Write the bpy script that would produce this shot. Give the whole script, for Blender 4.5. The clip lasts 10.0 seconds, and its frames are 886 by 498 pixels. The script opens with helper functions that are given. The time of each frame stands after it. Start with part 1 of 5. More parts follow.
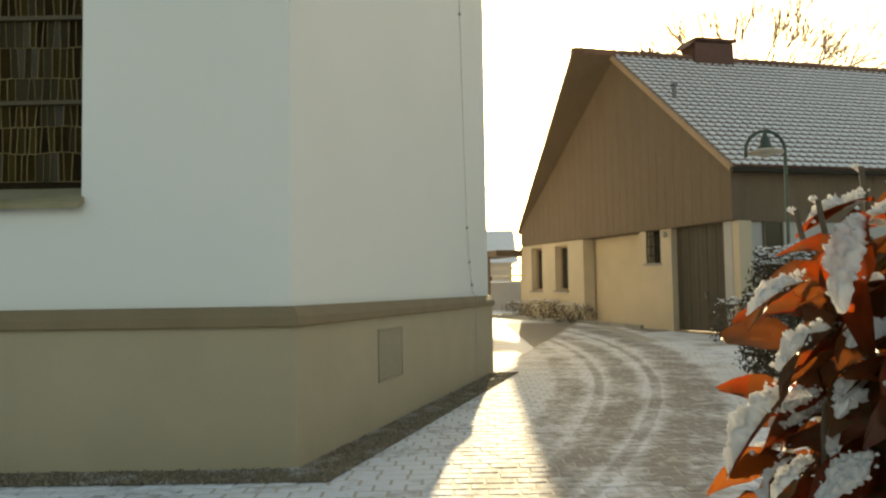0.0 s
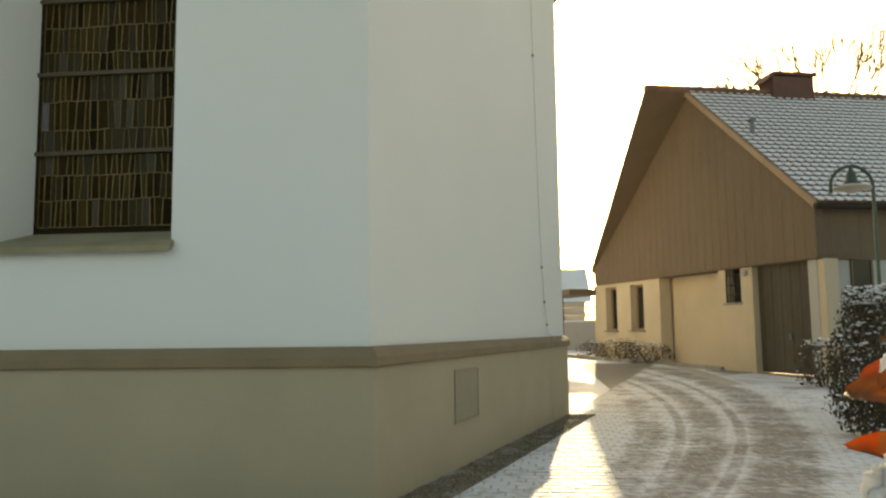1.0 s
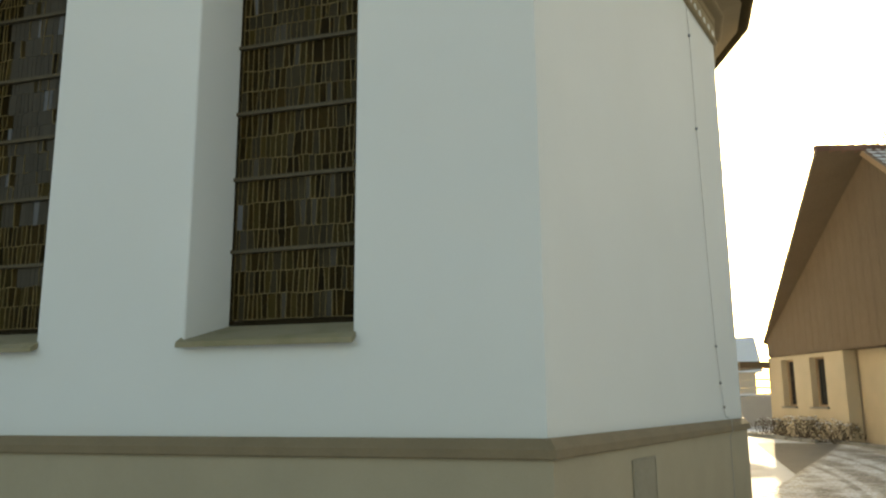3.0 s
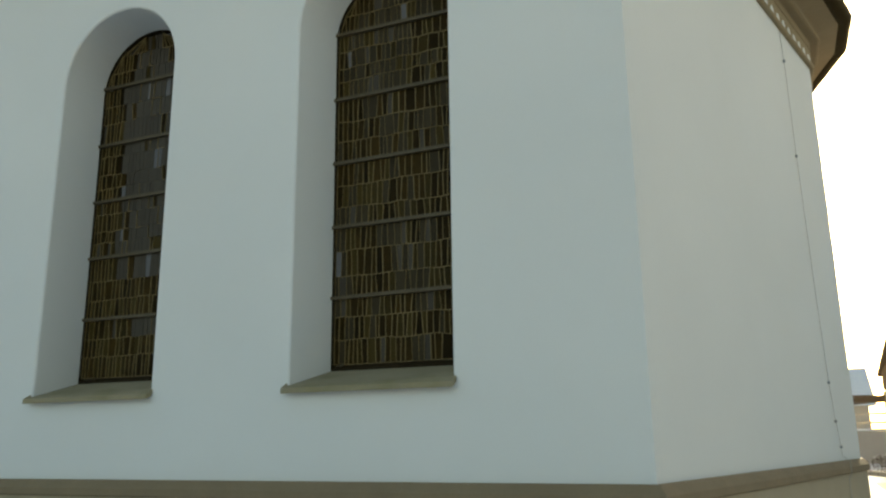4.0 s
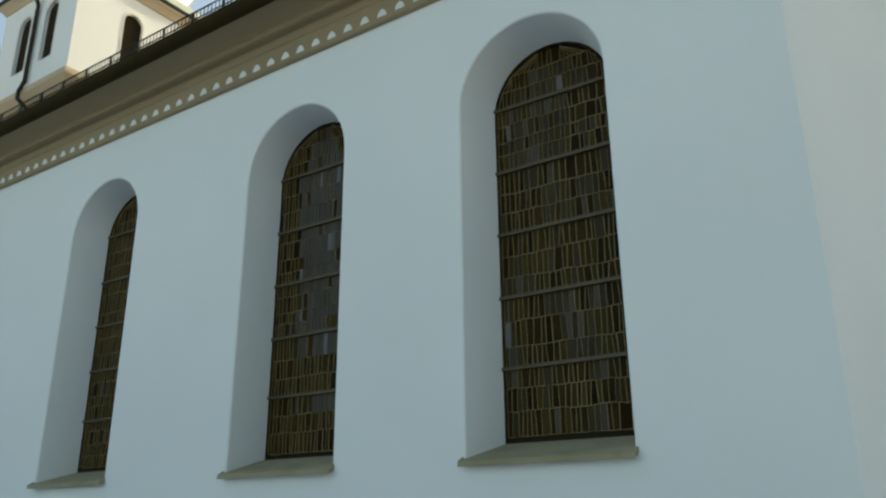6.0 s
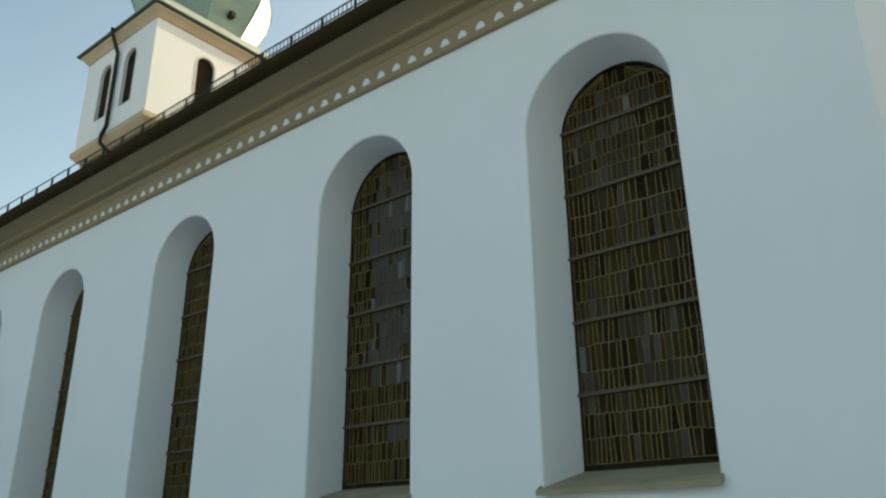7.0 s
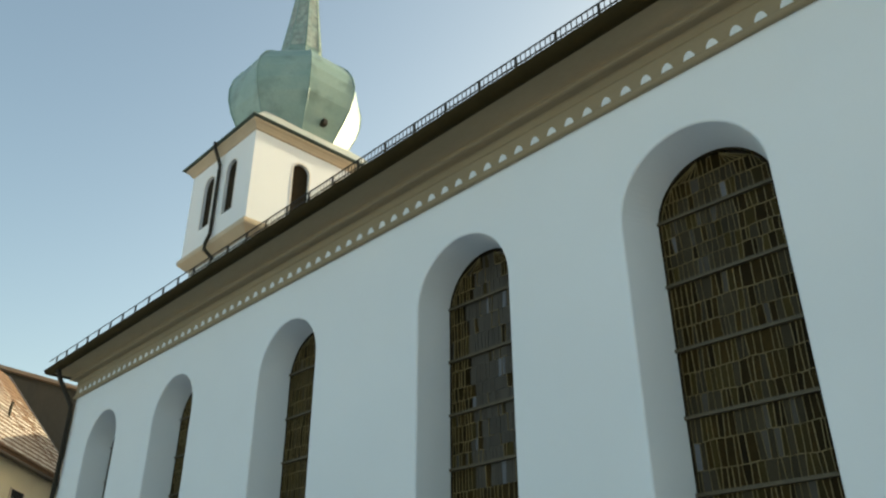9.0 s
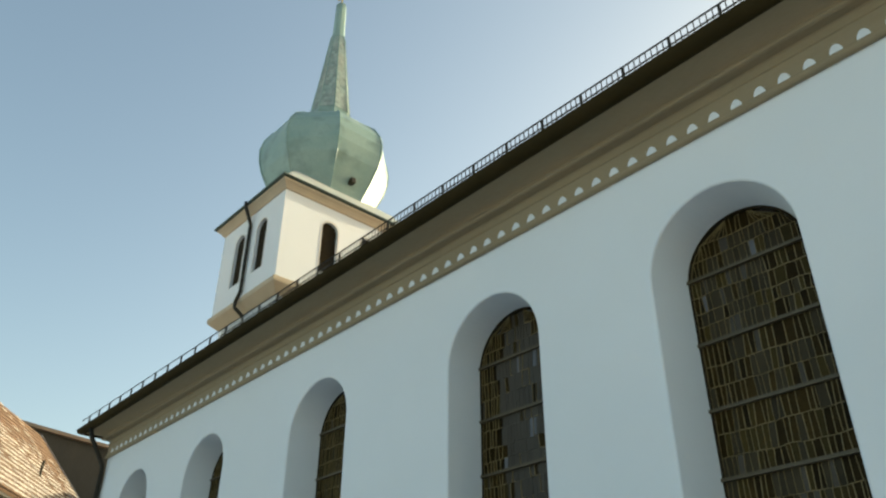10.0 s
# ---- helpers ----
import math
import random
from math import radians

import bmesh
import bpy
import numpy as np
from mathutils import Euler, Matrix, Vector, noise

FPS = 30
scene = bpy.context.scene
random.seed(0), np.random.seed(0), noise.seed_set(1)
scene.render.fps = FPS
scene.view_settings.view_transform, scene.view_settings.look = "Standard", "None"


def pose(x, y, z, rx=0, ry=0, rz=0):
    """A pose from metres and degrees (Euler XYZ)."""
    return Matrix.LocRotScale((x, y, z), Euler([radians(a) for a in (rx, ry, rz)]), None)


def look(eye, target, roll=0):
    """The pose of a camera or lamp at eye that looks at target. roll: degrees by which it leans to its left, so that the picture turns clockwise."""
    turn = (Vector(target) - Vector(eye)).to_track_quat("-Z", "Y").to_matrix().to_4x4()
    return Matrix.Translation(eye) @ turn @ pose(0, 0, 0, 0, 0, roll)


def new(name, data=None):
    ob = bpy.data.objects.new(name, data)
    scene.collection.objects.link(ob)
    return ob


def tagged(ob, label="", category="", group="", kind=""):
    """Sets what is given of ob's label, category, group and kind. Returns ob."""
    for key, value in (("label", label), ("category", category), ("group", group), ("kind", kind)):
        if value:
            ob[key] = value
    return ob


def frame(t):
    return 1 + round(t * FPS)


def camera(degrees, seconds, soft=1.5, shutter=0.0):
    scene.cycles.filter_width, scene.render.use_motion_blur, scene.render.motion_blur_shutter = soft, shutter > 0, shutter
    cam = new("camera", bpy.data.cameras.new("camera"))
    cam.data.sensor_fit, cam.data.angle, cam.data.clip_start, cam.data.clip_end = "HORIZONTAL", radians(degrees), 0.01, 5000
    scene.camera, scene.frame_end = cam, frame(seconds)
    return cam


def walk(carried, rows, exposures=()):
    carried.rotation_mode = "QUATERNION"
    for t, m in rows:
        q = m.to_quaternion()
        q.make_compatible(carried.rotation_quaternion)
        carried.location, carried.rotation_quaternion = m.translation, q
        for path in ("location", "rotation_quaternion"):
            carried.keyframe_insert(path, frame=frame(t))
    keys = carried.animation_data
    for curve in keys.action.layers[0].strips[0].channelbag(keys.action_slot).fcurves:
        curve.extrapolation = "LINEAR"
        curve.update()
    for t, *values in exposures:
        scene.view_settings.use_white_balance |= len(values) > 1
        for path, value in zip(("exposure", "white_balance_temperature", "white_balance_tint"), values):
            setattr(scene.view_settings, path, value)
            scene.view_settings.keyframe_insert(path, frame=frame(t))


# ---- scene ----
cam = camera(58.5, 10.0, soft=2.3)
PATH = [
    (0, (-0.009, -0.005, 1.453), (-0.013, 1.992, 1.555), -0.9),
    (0.5, (-0.022, -0.014, 1.456), (-0.1, 1.979, 1.604), -0.8),
    (1, (-0.06, -0.027, 1.469), (-0.241, 1.954, 1.671), -0.7),
    (1.5, (-0.088, -0.046, 1.48), (-0.366, 1.919, 1.725), -0.7),
    (2, (-0.117, -0.07, 1.532), (-0.477, 1.875, 1.825), -0.5),
    (3.5, (-0.271, -0.176, 1.691), (-0.923, 1.668, 2.11), -0.6),
    (4, (-0.308, -0.21, 1.723), (-1.055, 1.586, 2.187), -0.8),
    (4.5, (-0.385, -0.261, 1.768), (-1.209, 1.493, 2.265), -0.9),
    (5, (-0.384, -0.234, 1.749), (-1.304, 1.454, 2.302), -0.4),
    (5.5, (-0.392, -0.239, 1.676), (-1.381, 1.388, 2.286), -0.5),
    (6, (-0.424, -0.275, 1.681), (-1.486, 1.292, 2.328), -0.5),
    (7.5, (-0.471, -0.282, 1.705), (-1.701, 1.103, 2.458), -0.4),
    (8, (-0.501, -0.307, 1.755), (-1.761, 1.017, 2.566), -0.0),
    (8.5, (-0.497, -0.38, 1.791), (-1.778, 0.894, 2.649), 0.2),
    (9, (-0.475, -0.421, 1.771), (-1.76, 0.807, 2.686), -0.2),
    (9.5, (-0.458, -0.489, 1.759), (-1.745, 0.697, 2.726), -0.3),
    (10, (-0.407, -0.545, 1.792), (-1.689, 0.59, 2.826), 0.3),
]
EXPO = [(0.0, 1.16, 9400, 4), (2.0, 1.23, 9100, 4), (3.5, 1.20, 8500, 3), (6.0, 1.20, 7100, 0), (10.0, 1.24, 7200, 0)]
walk(cam, [(t, look(eye, target, roll)) for t, eye, target, roll in PATH], exposures=EXPO)

# ---- daylight: low winter sun behind the house, clear sky ----
SUN_AZ, SUN_EL = radians(6.0), radians(11.9)   # azimuth from +y towards +x
world = bpy.data.worlds.new("sky")
scene.world = world
world.use_nodes = True
wn = world.node_tree.nodes
wl = world.node_tree.links
wn.clear()
sky = wn.new("ShaderNodeTexSky")
sky.sky_type = "NISHITA"
sky.sun_disc = False
sky.sun_elevation = SUN_EL
sky.sun_rotation = SUN_AZ
sky.altitude = 300
sky.air_density, sky.dust_density, sky.ozone_density = 1.0, 4.2, 0.8
bg = wn.new("ShaderNodeBackground")
bg.inputs["Strength"].default_value = 0.15
wo = wn.new("ShaderNodeOutputWorld")
wl.new(sky.outputs[0], bg.inputs[0])
wl.new(bg.outputs[0], wo.inputs[0])
sun_data = bpy.data.lights.new("sun", "SUN")
sun_data.energy, sun_data.angle, sun_data.color = 4.5, radians(0.55), (1.0, 0.885, 0.71)
sun = new("sun", sun_data)
sun_dir = Vector((math.sin(SUN_AZ) * math.cos(SUN_EL), math.cos(SUN_AZ) * math.cos(SUN_EL), math.sin(SUN_EL)))
sun.matrix_world = look(sun_dir * 60, (0, 0, 0))


# ---- materials ----
def material(name, colour, rough=0.8, metal=0.0, vary=0.12, scale=3.0, fine=60.0, bump=0.15, tint=None, stain=0.0,
             stain_colour=(0.2, 0.17, 0.13), stain_scale=0.7, per_piece=0.0, spec=0.5, stretch=(1, 1, 1), bump_dist=0.01):
    """A surface with variation at two scales, stains and fine relief, at real-world size."""
    m = bpy.data.materials.new(name)
    m.use_nodes = True
    nt = m.node_tree
    n, l = nt.nodes, nt.links
    b = n["Principled BSDF"]
    b.inputs["Roughness"].default_value, b.inputs["Metallic"].default_value = rough, metal
    b.inputs["Specular IOR Level"].default_value = spec
    geo = n.new("ShaderNodeNewGeometry")
    mp = n.new("ShaderNodeMapping")
    mp.inputs["Scale"].default_value = stretch
    l.new(geo.outputs["Position"], mp.inputs["Vector"])

    def noise_node(s, detail=4.0):
        t = n.new("ShaderNodeTexNoise")
        t.inputs["Scale"].default_value, t.inputs["Detail"].default_value = s, detail
        l.new(mp.outputs[0], t.inputs["Vector"])
        return t.outputs["Fac"]

    def mix(a, c, fac, mode="MIX"):
        x = n.new("ShaderNodeMix")
        x.data_type, x.blend_type = "RGBA", mode
        for sock, v in ((x.inputs["Factor"], fac), (x.inputs["A"], a), (x.inputs["B"], c)):
            if isinstance(v, (int, float)):
                sock.default_value = v
            elif isinstance(v, tuple):
                sock.default_value = (*v, 1)
            else:
                l.new(v, sock)
        return x.outputs["Result"]

    def span(v, lo, hi, a=0.0, c=1.0):
        r = n.new("ShaderNodeMapRange")
        l.new(v, r.inputs["Value"])
        for k, q in zip(("From Min", "From Max", "To Min", "To Max"), (lo, hi, a, c)):
            r.inputs[k].default_value = q
        return r.outputs["Result"]

    other = tint or tuple(c * 0.75 for c in colour)
    col = mix(colour, other, span(noise_node(scale), 0.3, 0.7, 0, min(1, vary * 4)))
    col = mix(col, tuple(c * 0.6 for c in colour), span(noise_node(fine, 3), 0.35, 0.75, 0, vary * 1.5))
    if stain:
        col = mix(col, stain_colour, span(noise_node(stain_scale, 6), 0.52, 0.72, 0, stain))
    if per_piece:
        info = n.new("ShaderNodeObjectInfo")
        isl = n.new("ShaderNodeNewGeometry")
        add = n.new("ShaderNodeMath")
        add.operation = "ADD"
        l.new(info.outputs["Random"], add.inputs[0])
        l.new(isl.outputs["Random Per Island"], add.inputs[1])
        fr = n.new("ShaderNodeMath")
        fr.operation = "FRACT"
        l.new(add.outputs[0], fr.inputs[0])
        hsv = n.new("ShaderNodeHueSaturation")
        l.new(span(fr.outputs[0], 0, 1, 1 - per_piece, 1 + per_piece), hsv.inputs["Value"])
        l.new(col, hsv.inputs["Color"])
        col = hsv.outputs["Color"]
    l.new(col, b.inputs["Base Color"])
    l.new(span(noise_node(fine * 0.4), 0.3, 0.7, max(0, rough - 0.08), min(1, rough + 0.08)), b.inputs["Roughness"])
    if bump:
        bp = n.new("ShaderNodeBump")
        bp.inputs["Strength"].default_value, bp.inputs["Distance"].default_value = bump, bump_dist
        l.new(noise_node(fine, 5), bp.inputs["Height"])
        l.new(bp.outputs[0], b.inputs["Normal"])
    return m


PLASTER = material("white_plaster", (0.705, 0.715, 0.705), 0.9, vary=0.04, scale=0.5, fine=90, bump=0.12, stain=0.10, stain_colour=(0.60, 0.60, 0.55), stain_scale=0.35)
PLINTH = material("beige_plinth_paint", (0.40, 0.335, 0.235), 0.85, vary=0.10, scale=1.2, fine=70, bump=0.15, stain=0.25, stain_colour=(0.30, 0.26, 0.19), stain_scale=0.9)
STONE = material("brown_sandstone", (0.215, 0.16, 0.096), 0.85, vary=0.16, scale=2.5, fine=80, bump=0.3, per_piece=0.12)
CORNICE = material("cornice_brown_paint", (0.285, 0.215, 0.122), 0.7, vary=0.12, scale=1.5, fine=40, bump=0.12, stretch=(0.3, 1, 1))
DARKWOOD = material("dark_brown_wood", (0.135, 0.095, 0.06), 0.75, vary=0.14, scale=2, fine=40, bump=0.2, stretch=(1, 1, 0.2))
GATEWOOD = material("gate_wood", (0.062, 0.05, 0.032), 0.7, vary=0.2, scale=2, fine=40, bump=0.2, stretch=(1, 1, 0.2), per_piece=0.15)
BARGE = material("weathered_barge_board", (0.32, 0.22, 0.14), 0.7, vary=0.15, scale=2, fine=40)
HOUSEWALL = material("cream_render", (0.50, 0.42, 0.31), 0.9, vary=0.1, scale=1.3, fine=60, bump=0.2, stain=0.2, stain_colour=(0.33, 0.27, 0.19))
GREYWALL = material("grey_render", (0.40, 0.39, 0.37), 0.9, vary=0.1, scale=1.3, fine=60, bump=0.2)
COPPER = material("green_copper", (0.205, 0.305, 0.262), 0.36, metal=0.0, spec=0.4, vary=0.2, scale=0.9, fine=20, bump=0.1, tint=(0.31, 0.39, 0.33), stain=0.7, stain_colour=(0.11, 0.16, 0.13), stain_scale=1.1)
METAL = material("dark_gutter_metal", (0.026, 0.021, 0.012), 0.65, metal=0.0, spec=0.25, vary=0.15, scale=4)
GUTTERMETAL = material("brown_gutter_metal", (0.036, 0.025, 0.008), 0.7, spec=0.06, vary=0.2, scale=3)
GREYMETAL = material("grey_metal", (0.22, 0.23, 0.24), 0.45, metal=0.7, vary=0.1, scale=4)
LEAD = material("lead_came", (0.235, 0.168, 0.066), 0.55, metal=0.1, vary=0.3, scale=5, fine=30)
BAR = material("window_bar", (0.088, 0.066, 0.034), 0.6, metal=0.2, vary=0.25, scale=8)
FRAME = material("window_frame_iron", (0.028, 0.020, 0.010), 0.75, spec=0.05, vary=0.25, scale=8)
GLASS = material("leaded_glass", (0.016, 0.0095, 0.0022), 0.35, spec=0.03, vary=0.3, scale=2.2, fine=14, bump=0.25, tint=(0.036, 0.022, 0.0055), per_piece=0.5, bump_dist=0.004)
GLASSPALE = material("leaded_glass_pale", (0.070, 0.060, 0.047), 0.35, spec=0.05, vary=0.15, scale=2.2, fine=14, bump=0.2, per_piece=0.10, bump_dist=0.004)
GLASSOLIVE = material("leaded_glass_olive", (0.045, 0.031, 0.008), 0.35, spec=0.04, vary=0.2, scale=2.2, fine=14, bump=0.2, per_piece=0.3, bump_dist=0.004)
GLASSMILK = material("leaded_glass_milky", (0.115, 0.115, 0.12), 0.3, spec=0.1, vary=0.15, scale=3, fine=14, bump=0.2, per_piece=0.25, bump_dist=0.004)
GLASSGREY = material("leaded_glass_grey", (0.044, 0.034, 0.019), 0.35, spec=0.04, vary=0.2, scale=2.2, fine=14, bump=0.2, per_piece=0.22, bump_dist=0.004)
PANES = (GLASS, GLASSPALE, GLASSOLIVE, GLASSMILK, GLASSGREY)
SILLSTONE = material("mossy_sill_stone", (0.31, 0.265, 0.17), 0.9, vary=0.14, scale=3, fine=60, bump=0.3, stain=0.5, stain_colour=(0.17, 0.155, 0.06), stain_scale=2.5)
SNOW = material("snow", (0.80, 0.82, 0.85), 0.75, vary=0.08, scale=5, fine=90, bump=0.5, spec=0.3)
TILE = material("roof_tile", (0.16, 0.085, 0.06), 0.8, vary=0.15, scale=3, fine=60, per_piece=0.2)
BRICK = material("chimney_brick", (0.13, 0.065, 0.05), 0.85, vary=0.2, scale=5, fine=50, per_piece=0.2)
BARK = material("bark", (0.11, 0.085, 0.06), 0.9, vary=0.2, scale=6, fine=60, bump=0.4)
TWIG = material("weathered_twig", (0.20, 0.17, 0.135), 0.9, vary=0.2, scale=6, fine=60, bump=0.3)
LEAF = material("red_leaf", (0.19, 0.050, 0.018), 0.5, vary=0.3, scale=25, fine=220, bump=0.3, tint=(0.12, 0.06, 0.02), per_piece=0.5, bump_dist=0.002)
LEAFBROWN = material("brown_leaf", (0.16, 0.078, 0.032), 0.55, vary=0.3, scale=22, fine=200, bump=0.4, tint=(0.065, 0.052, 0.02), per_piece=0.5, bump_dist=0.002)
HEDGE = material("hedge_leaf", (0.045, 0.036, 0.018), 0.7, vary=0.2, scale=6, fine=60, per_piece=0.45, tint=(0.085, 0.05, 0.025))


def add_translucency(m, colour, share):
    n, l = m.node_tree.nodes, m.node_tree.links
    out = n["Material Output"]
    t = n.new("ShaderNodeBsdfTranslucent")
    t.inputs["Color"].default_value = (*colour, 1)
    mx = n.new("ShaderNodeMixShader")
    mx.inputs[0].default_value = share
    l.new(n["Principled BSDF"].outputs[0], mx.inputs[1])
    l.new(t.outputs[0], mx.inputs[2])
    l.new(mx.outputs[0], out.inputs["Surface"])


add_translucency(LEAF, (0.60, 0.085, 0.015), 0.32)
add_translucency(LEAFBROWN, (0.48, 0.13, 0.03), 0.28)
CLUMP = material("snow_clump", (0.82, 0.83, 0.85), 0.75, vary=0.06, scale=40, fine=400, bump=0.5, spec=0.3, bump_dist=0.002)
add_translucency(CLUMP, (0.88, 0.84, 0.78), 0.45)
SOIL = material("soil", (0.10, 0.08, 0.06), 0.95, vary=0.2, scale=5, fine=60, bump=0.5)
KERB = material("kerb_stone", (0.26, 0.25, 0.23), 0.85, vary=0.15, scale=4, fine=60, per_piece=0.15)
DARKGLASS = material("dark_pane", (0.02, 0.022, 0.025), 0.1, vary=0.1, scale=3, bump=0.02)
BELLMETAL = material("lamp_green_metal", (0.07, 0.10, 0.08), 0.45, metal=0.4, vary=0.15, scale=6)
SKIRT = material("snowy_copper", (0.42, 0.43, 0.39), 0.7, vary=0.15, scale=2, fine=40, stain=0.5, stain_colour=(0.28, 0.38, 0.33), stain_scale=1.5)
HATCH = material("hatch_paint", (0.29, 0.25, 0.18), 0.6, vary=0.12, scale=3, fine=50)
GRAVEL = material("gravel", (0.23, 0.185, 0.13), 0.9, vary=0.2, scale=6, fine=80, bump=0.4, per_piece=0.35, stain=0.45, stain_colour=(0.6, 0.6, 0.6), stain_scale=3.0)
TRODDEN = material("trodden_snow", (0.74, 0.76, 0.79), 0.8, vary=0.12, scale=2.5, fine=60, bump=0.5, stain=0.85, stain_colour=(0.23, 0.20, 0.165), stain_scale=0.8)
NBWALL = material("greenish_cream_render", (0.40, 0.38, 0.29), 0.9, vary=0.1, scale=0.8, stain=0.2, stain_colour=(0.3, 0.28, 0.22))
NBTILE = material("ochre_roof_tile", (0.15, 0.088, 0.05), 0.8, vary=0.15, scale=3, fine=60, per_piece=0.2)
DUSTED = material("thin_dusted_snow", (0.46, 0.43, 0.38), 0.8, per_piece=0.2, vary=0.12, scale=2.5, fine=60, bump=0.4)
FARWALL = material("far_render", (0.45, 0.40, 0.33), 0.9, vary=0.1, scale=0.8)


def thing(name, label, category, at=(0, 0, 0), group="", kind=""):
    e = new(name)
    e.empty_display_size = 0.2
    e.location = at
    return tagged(e, label, category, group, kind)


def part(name, bm, mat, parent, label="", smooth=False, kind=""):
    """Links a bmesh, given in world metres, as one mesh under a thing or part."""
    me = bpy.data.meshes.new(name)
    if smooth:
        for fc in bm.faces:
            fc.smooth = True
    bmesh.ops.recalc_face_normals(bm, faces=bm.faces)
    bm.to_mesh(me)
    bm.free()
    for m in (mat if isinstance(mat, (list, tuple)) else (mat,)):
        me.materials.append(m)
    return place(name, me, parent, label, kind)


def world_of(ob):
    m = ob.matrix_basis.copy()
    return world_of(ob.parent) @ m if ob.parent else m


def place(name, me, parent, label="", kind="", m=None):
    """An object on a mesh in world metres (or at pose m), kept in place under its parent."""
    ob = new(name, me)
    if parent is not None:
        ob.parent = parent
        ob.matrix_basis = world_of(parent).inverted() @ (m if m is not None else Matrix())
    elif m is not None:
        ob.matrix_basis = m
    return tagged(ob, label, kind=kind)


def box(bm, lo, hi, m=None, bevel=0.0):
    r = bmesh.ops.create_cube(bm, size=1.0)
    c = [(a + b) / 2 for a, b in zip(lo, hi)]
    s = [b - a for a, b in zip(lo, hi)]
    for v in r["verts"]:
        v.co = Vector((v.co.x * s[0] + c[0], v.co.y * s[1] + c[1], v.co.z * s[2] + c[2]))
    if bevel:
        es = list({e for v in r["verts"] for e in v.link_edges})
        rb = bmesh.ops.bevel(bm, geom=es, offset=bevel, segments=1, affect="EDGES")
        vs = list({v for fc in rb["faces"] for v in fc.verts} | {v for v in r["verts"] if v.is_valid})
    else:
        vs = r["verts"]
    if m is not None:
        bmesh.ops.transform(bm, matrix=m, verts=vs)
    return vs


def prism(bm, pts, off):
    """A solid from a flat polygon (3D points) pushed along the vector off."""
    off = Vector(off)
    a = [bm.verts.new(p) for p in pts]
    b = [bm.verts.new(Vector(p) + off) for p in pts]
    n = len(pts)
    bm.faces.new(a)
    bm.faces.new(b[::-1])
    for i in range(n):
        bm.faces.new((a[i], b[i], b[(i + 1) % n], a[(i + 1) % n]))


def tube(bm, pts, r, sides=8, r_end=None):
    pts = [Vector(p) for p in pts]
    rings = []
    for i, p in enumerate(pts):
        d = (pts[min(i + 1, len(pts) - 1)] - pts[max(i - 1, 0)]).normalized()
        u = d.cross(Vector((0.3, 0.2, 1)) if abs(d.z) < 0.95 else Vector((1, 0, 0))).normalized()
        v = d.cross(u)
        rr = r if r_end is None else r + (r_end - r) * i / (len(pts) - 1)
        rings.append([bm.verts.new(p + rr * (math.cos(2 * math.pi * k / sides) * u + math.sin(2 * math.pi * k / sides) * v)) for k in range(sides)])
    for a, b in zip(rings, rings[1:]):
        for k in range(sides):
            bm.faces.new((a[k], a[(k + 1) % sides], b[(k + 1) % sides], b[k]))
    bm.faces.new(rings[0][::-1])
    bm.faces.new(rings[-1])


def lathe(bm, prof, centre, sides=8, turn=0.0):
    cx, cy = centre
    rings = [[bm.verts.new((cx + r * math.cos(turn + 2 * math.pi * k / sides), cy + r * math.sin(turn + 2 * math.pi * k / sides), z)) for k in range(sides)] for r, z in prof]
    for a, b in zip(rings, rings[1:]):
        for k in range(sides):
            bm.faces.new((a[k], a[(k + 1) % sides], b[(k + 1) % sides], b[k]))
    bm.faces.new(rings[0][::-1])
    bm.faces.new(rings[-1])


def V(x, y, z=0.0):
    return Vector((x, y, z))


def ground_z(y):
    return min(max(0.0, y - 14.0) * 0.02, 0.3)


# ---- ground: one snowy sheet to the horizon ----
def build_ground():
    bm = bmesh.new()
    xs = [-1500, -300, -100, -50] + [-30 + i * 1.0 for i in range(61)] + [50, 100, 300, 1500]
    ys = [-1500, -300, -60, -20] + [-6 + i * 0.5 for i in range(90)] + [50, 70, 100, 300, 1500]
    grid = [[bm.verts.new((x, y, ground_z(y))) for x in xs] for y in ys]
    for j in range(len(ys) - 1):
        for i in range(len(xs) - 1):
            bm.faces.new((grid[j][i], grid[j][i + 1], grid[j + 1][i + 1], grid[j + 1][i]))
    g = part("ground", bm, TRODDEN, None, smooth=True)
    tagged(g, "thin trodden snow over a paved churchyard lane", "ground", kind="structure")


build_ground()

# ---- church ----
WALL_Y, GLASS_Y = 6.556, 7.15
CORNER = (-1.29, WALL_Y)
EAST_END = (0.73, 13.70)
WEST_X = -21.6
WALL_TOP = 8.36
BACK_Y = 21.85
RIDGE_Y = 14.2
# each window: centre and half width of the opening in the wall face, then of the glass
WINDOWS = ((-3.922, 0.880, -3.935, 0.748), (-7.440, 0.870, -7.485, 0.780), (-11.68, 0.865, -11.69, 0.752), (-15.86, 0.865, -15.87, 0.752), (-19.46, 0.865, -19.47, 0.752))
SPRING_OUT, SPRING_IN, SILL_OUT, SILL_IN = 6.160, 6.255, 2.20, 2.425
ARRIS = 0.028
church = thing("church", "white plastered church with tall round-arched windows and green onion-domed tower", "church", (-10, WALL_Y, 0))


def arch(cx, half, spring, bottom, n=36):
    pts = [(cx + half, bottom)]
    pts += [(cx + half * math.cos(math.pi * k / n), spring + half * math.sin(math.pi * k / n)) for k in range(n + 1)]
    pts.append((cx - half, bottom))
    return pts


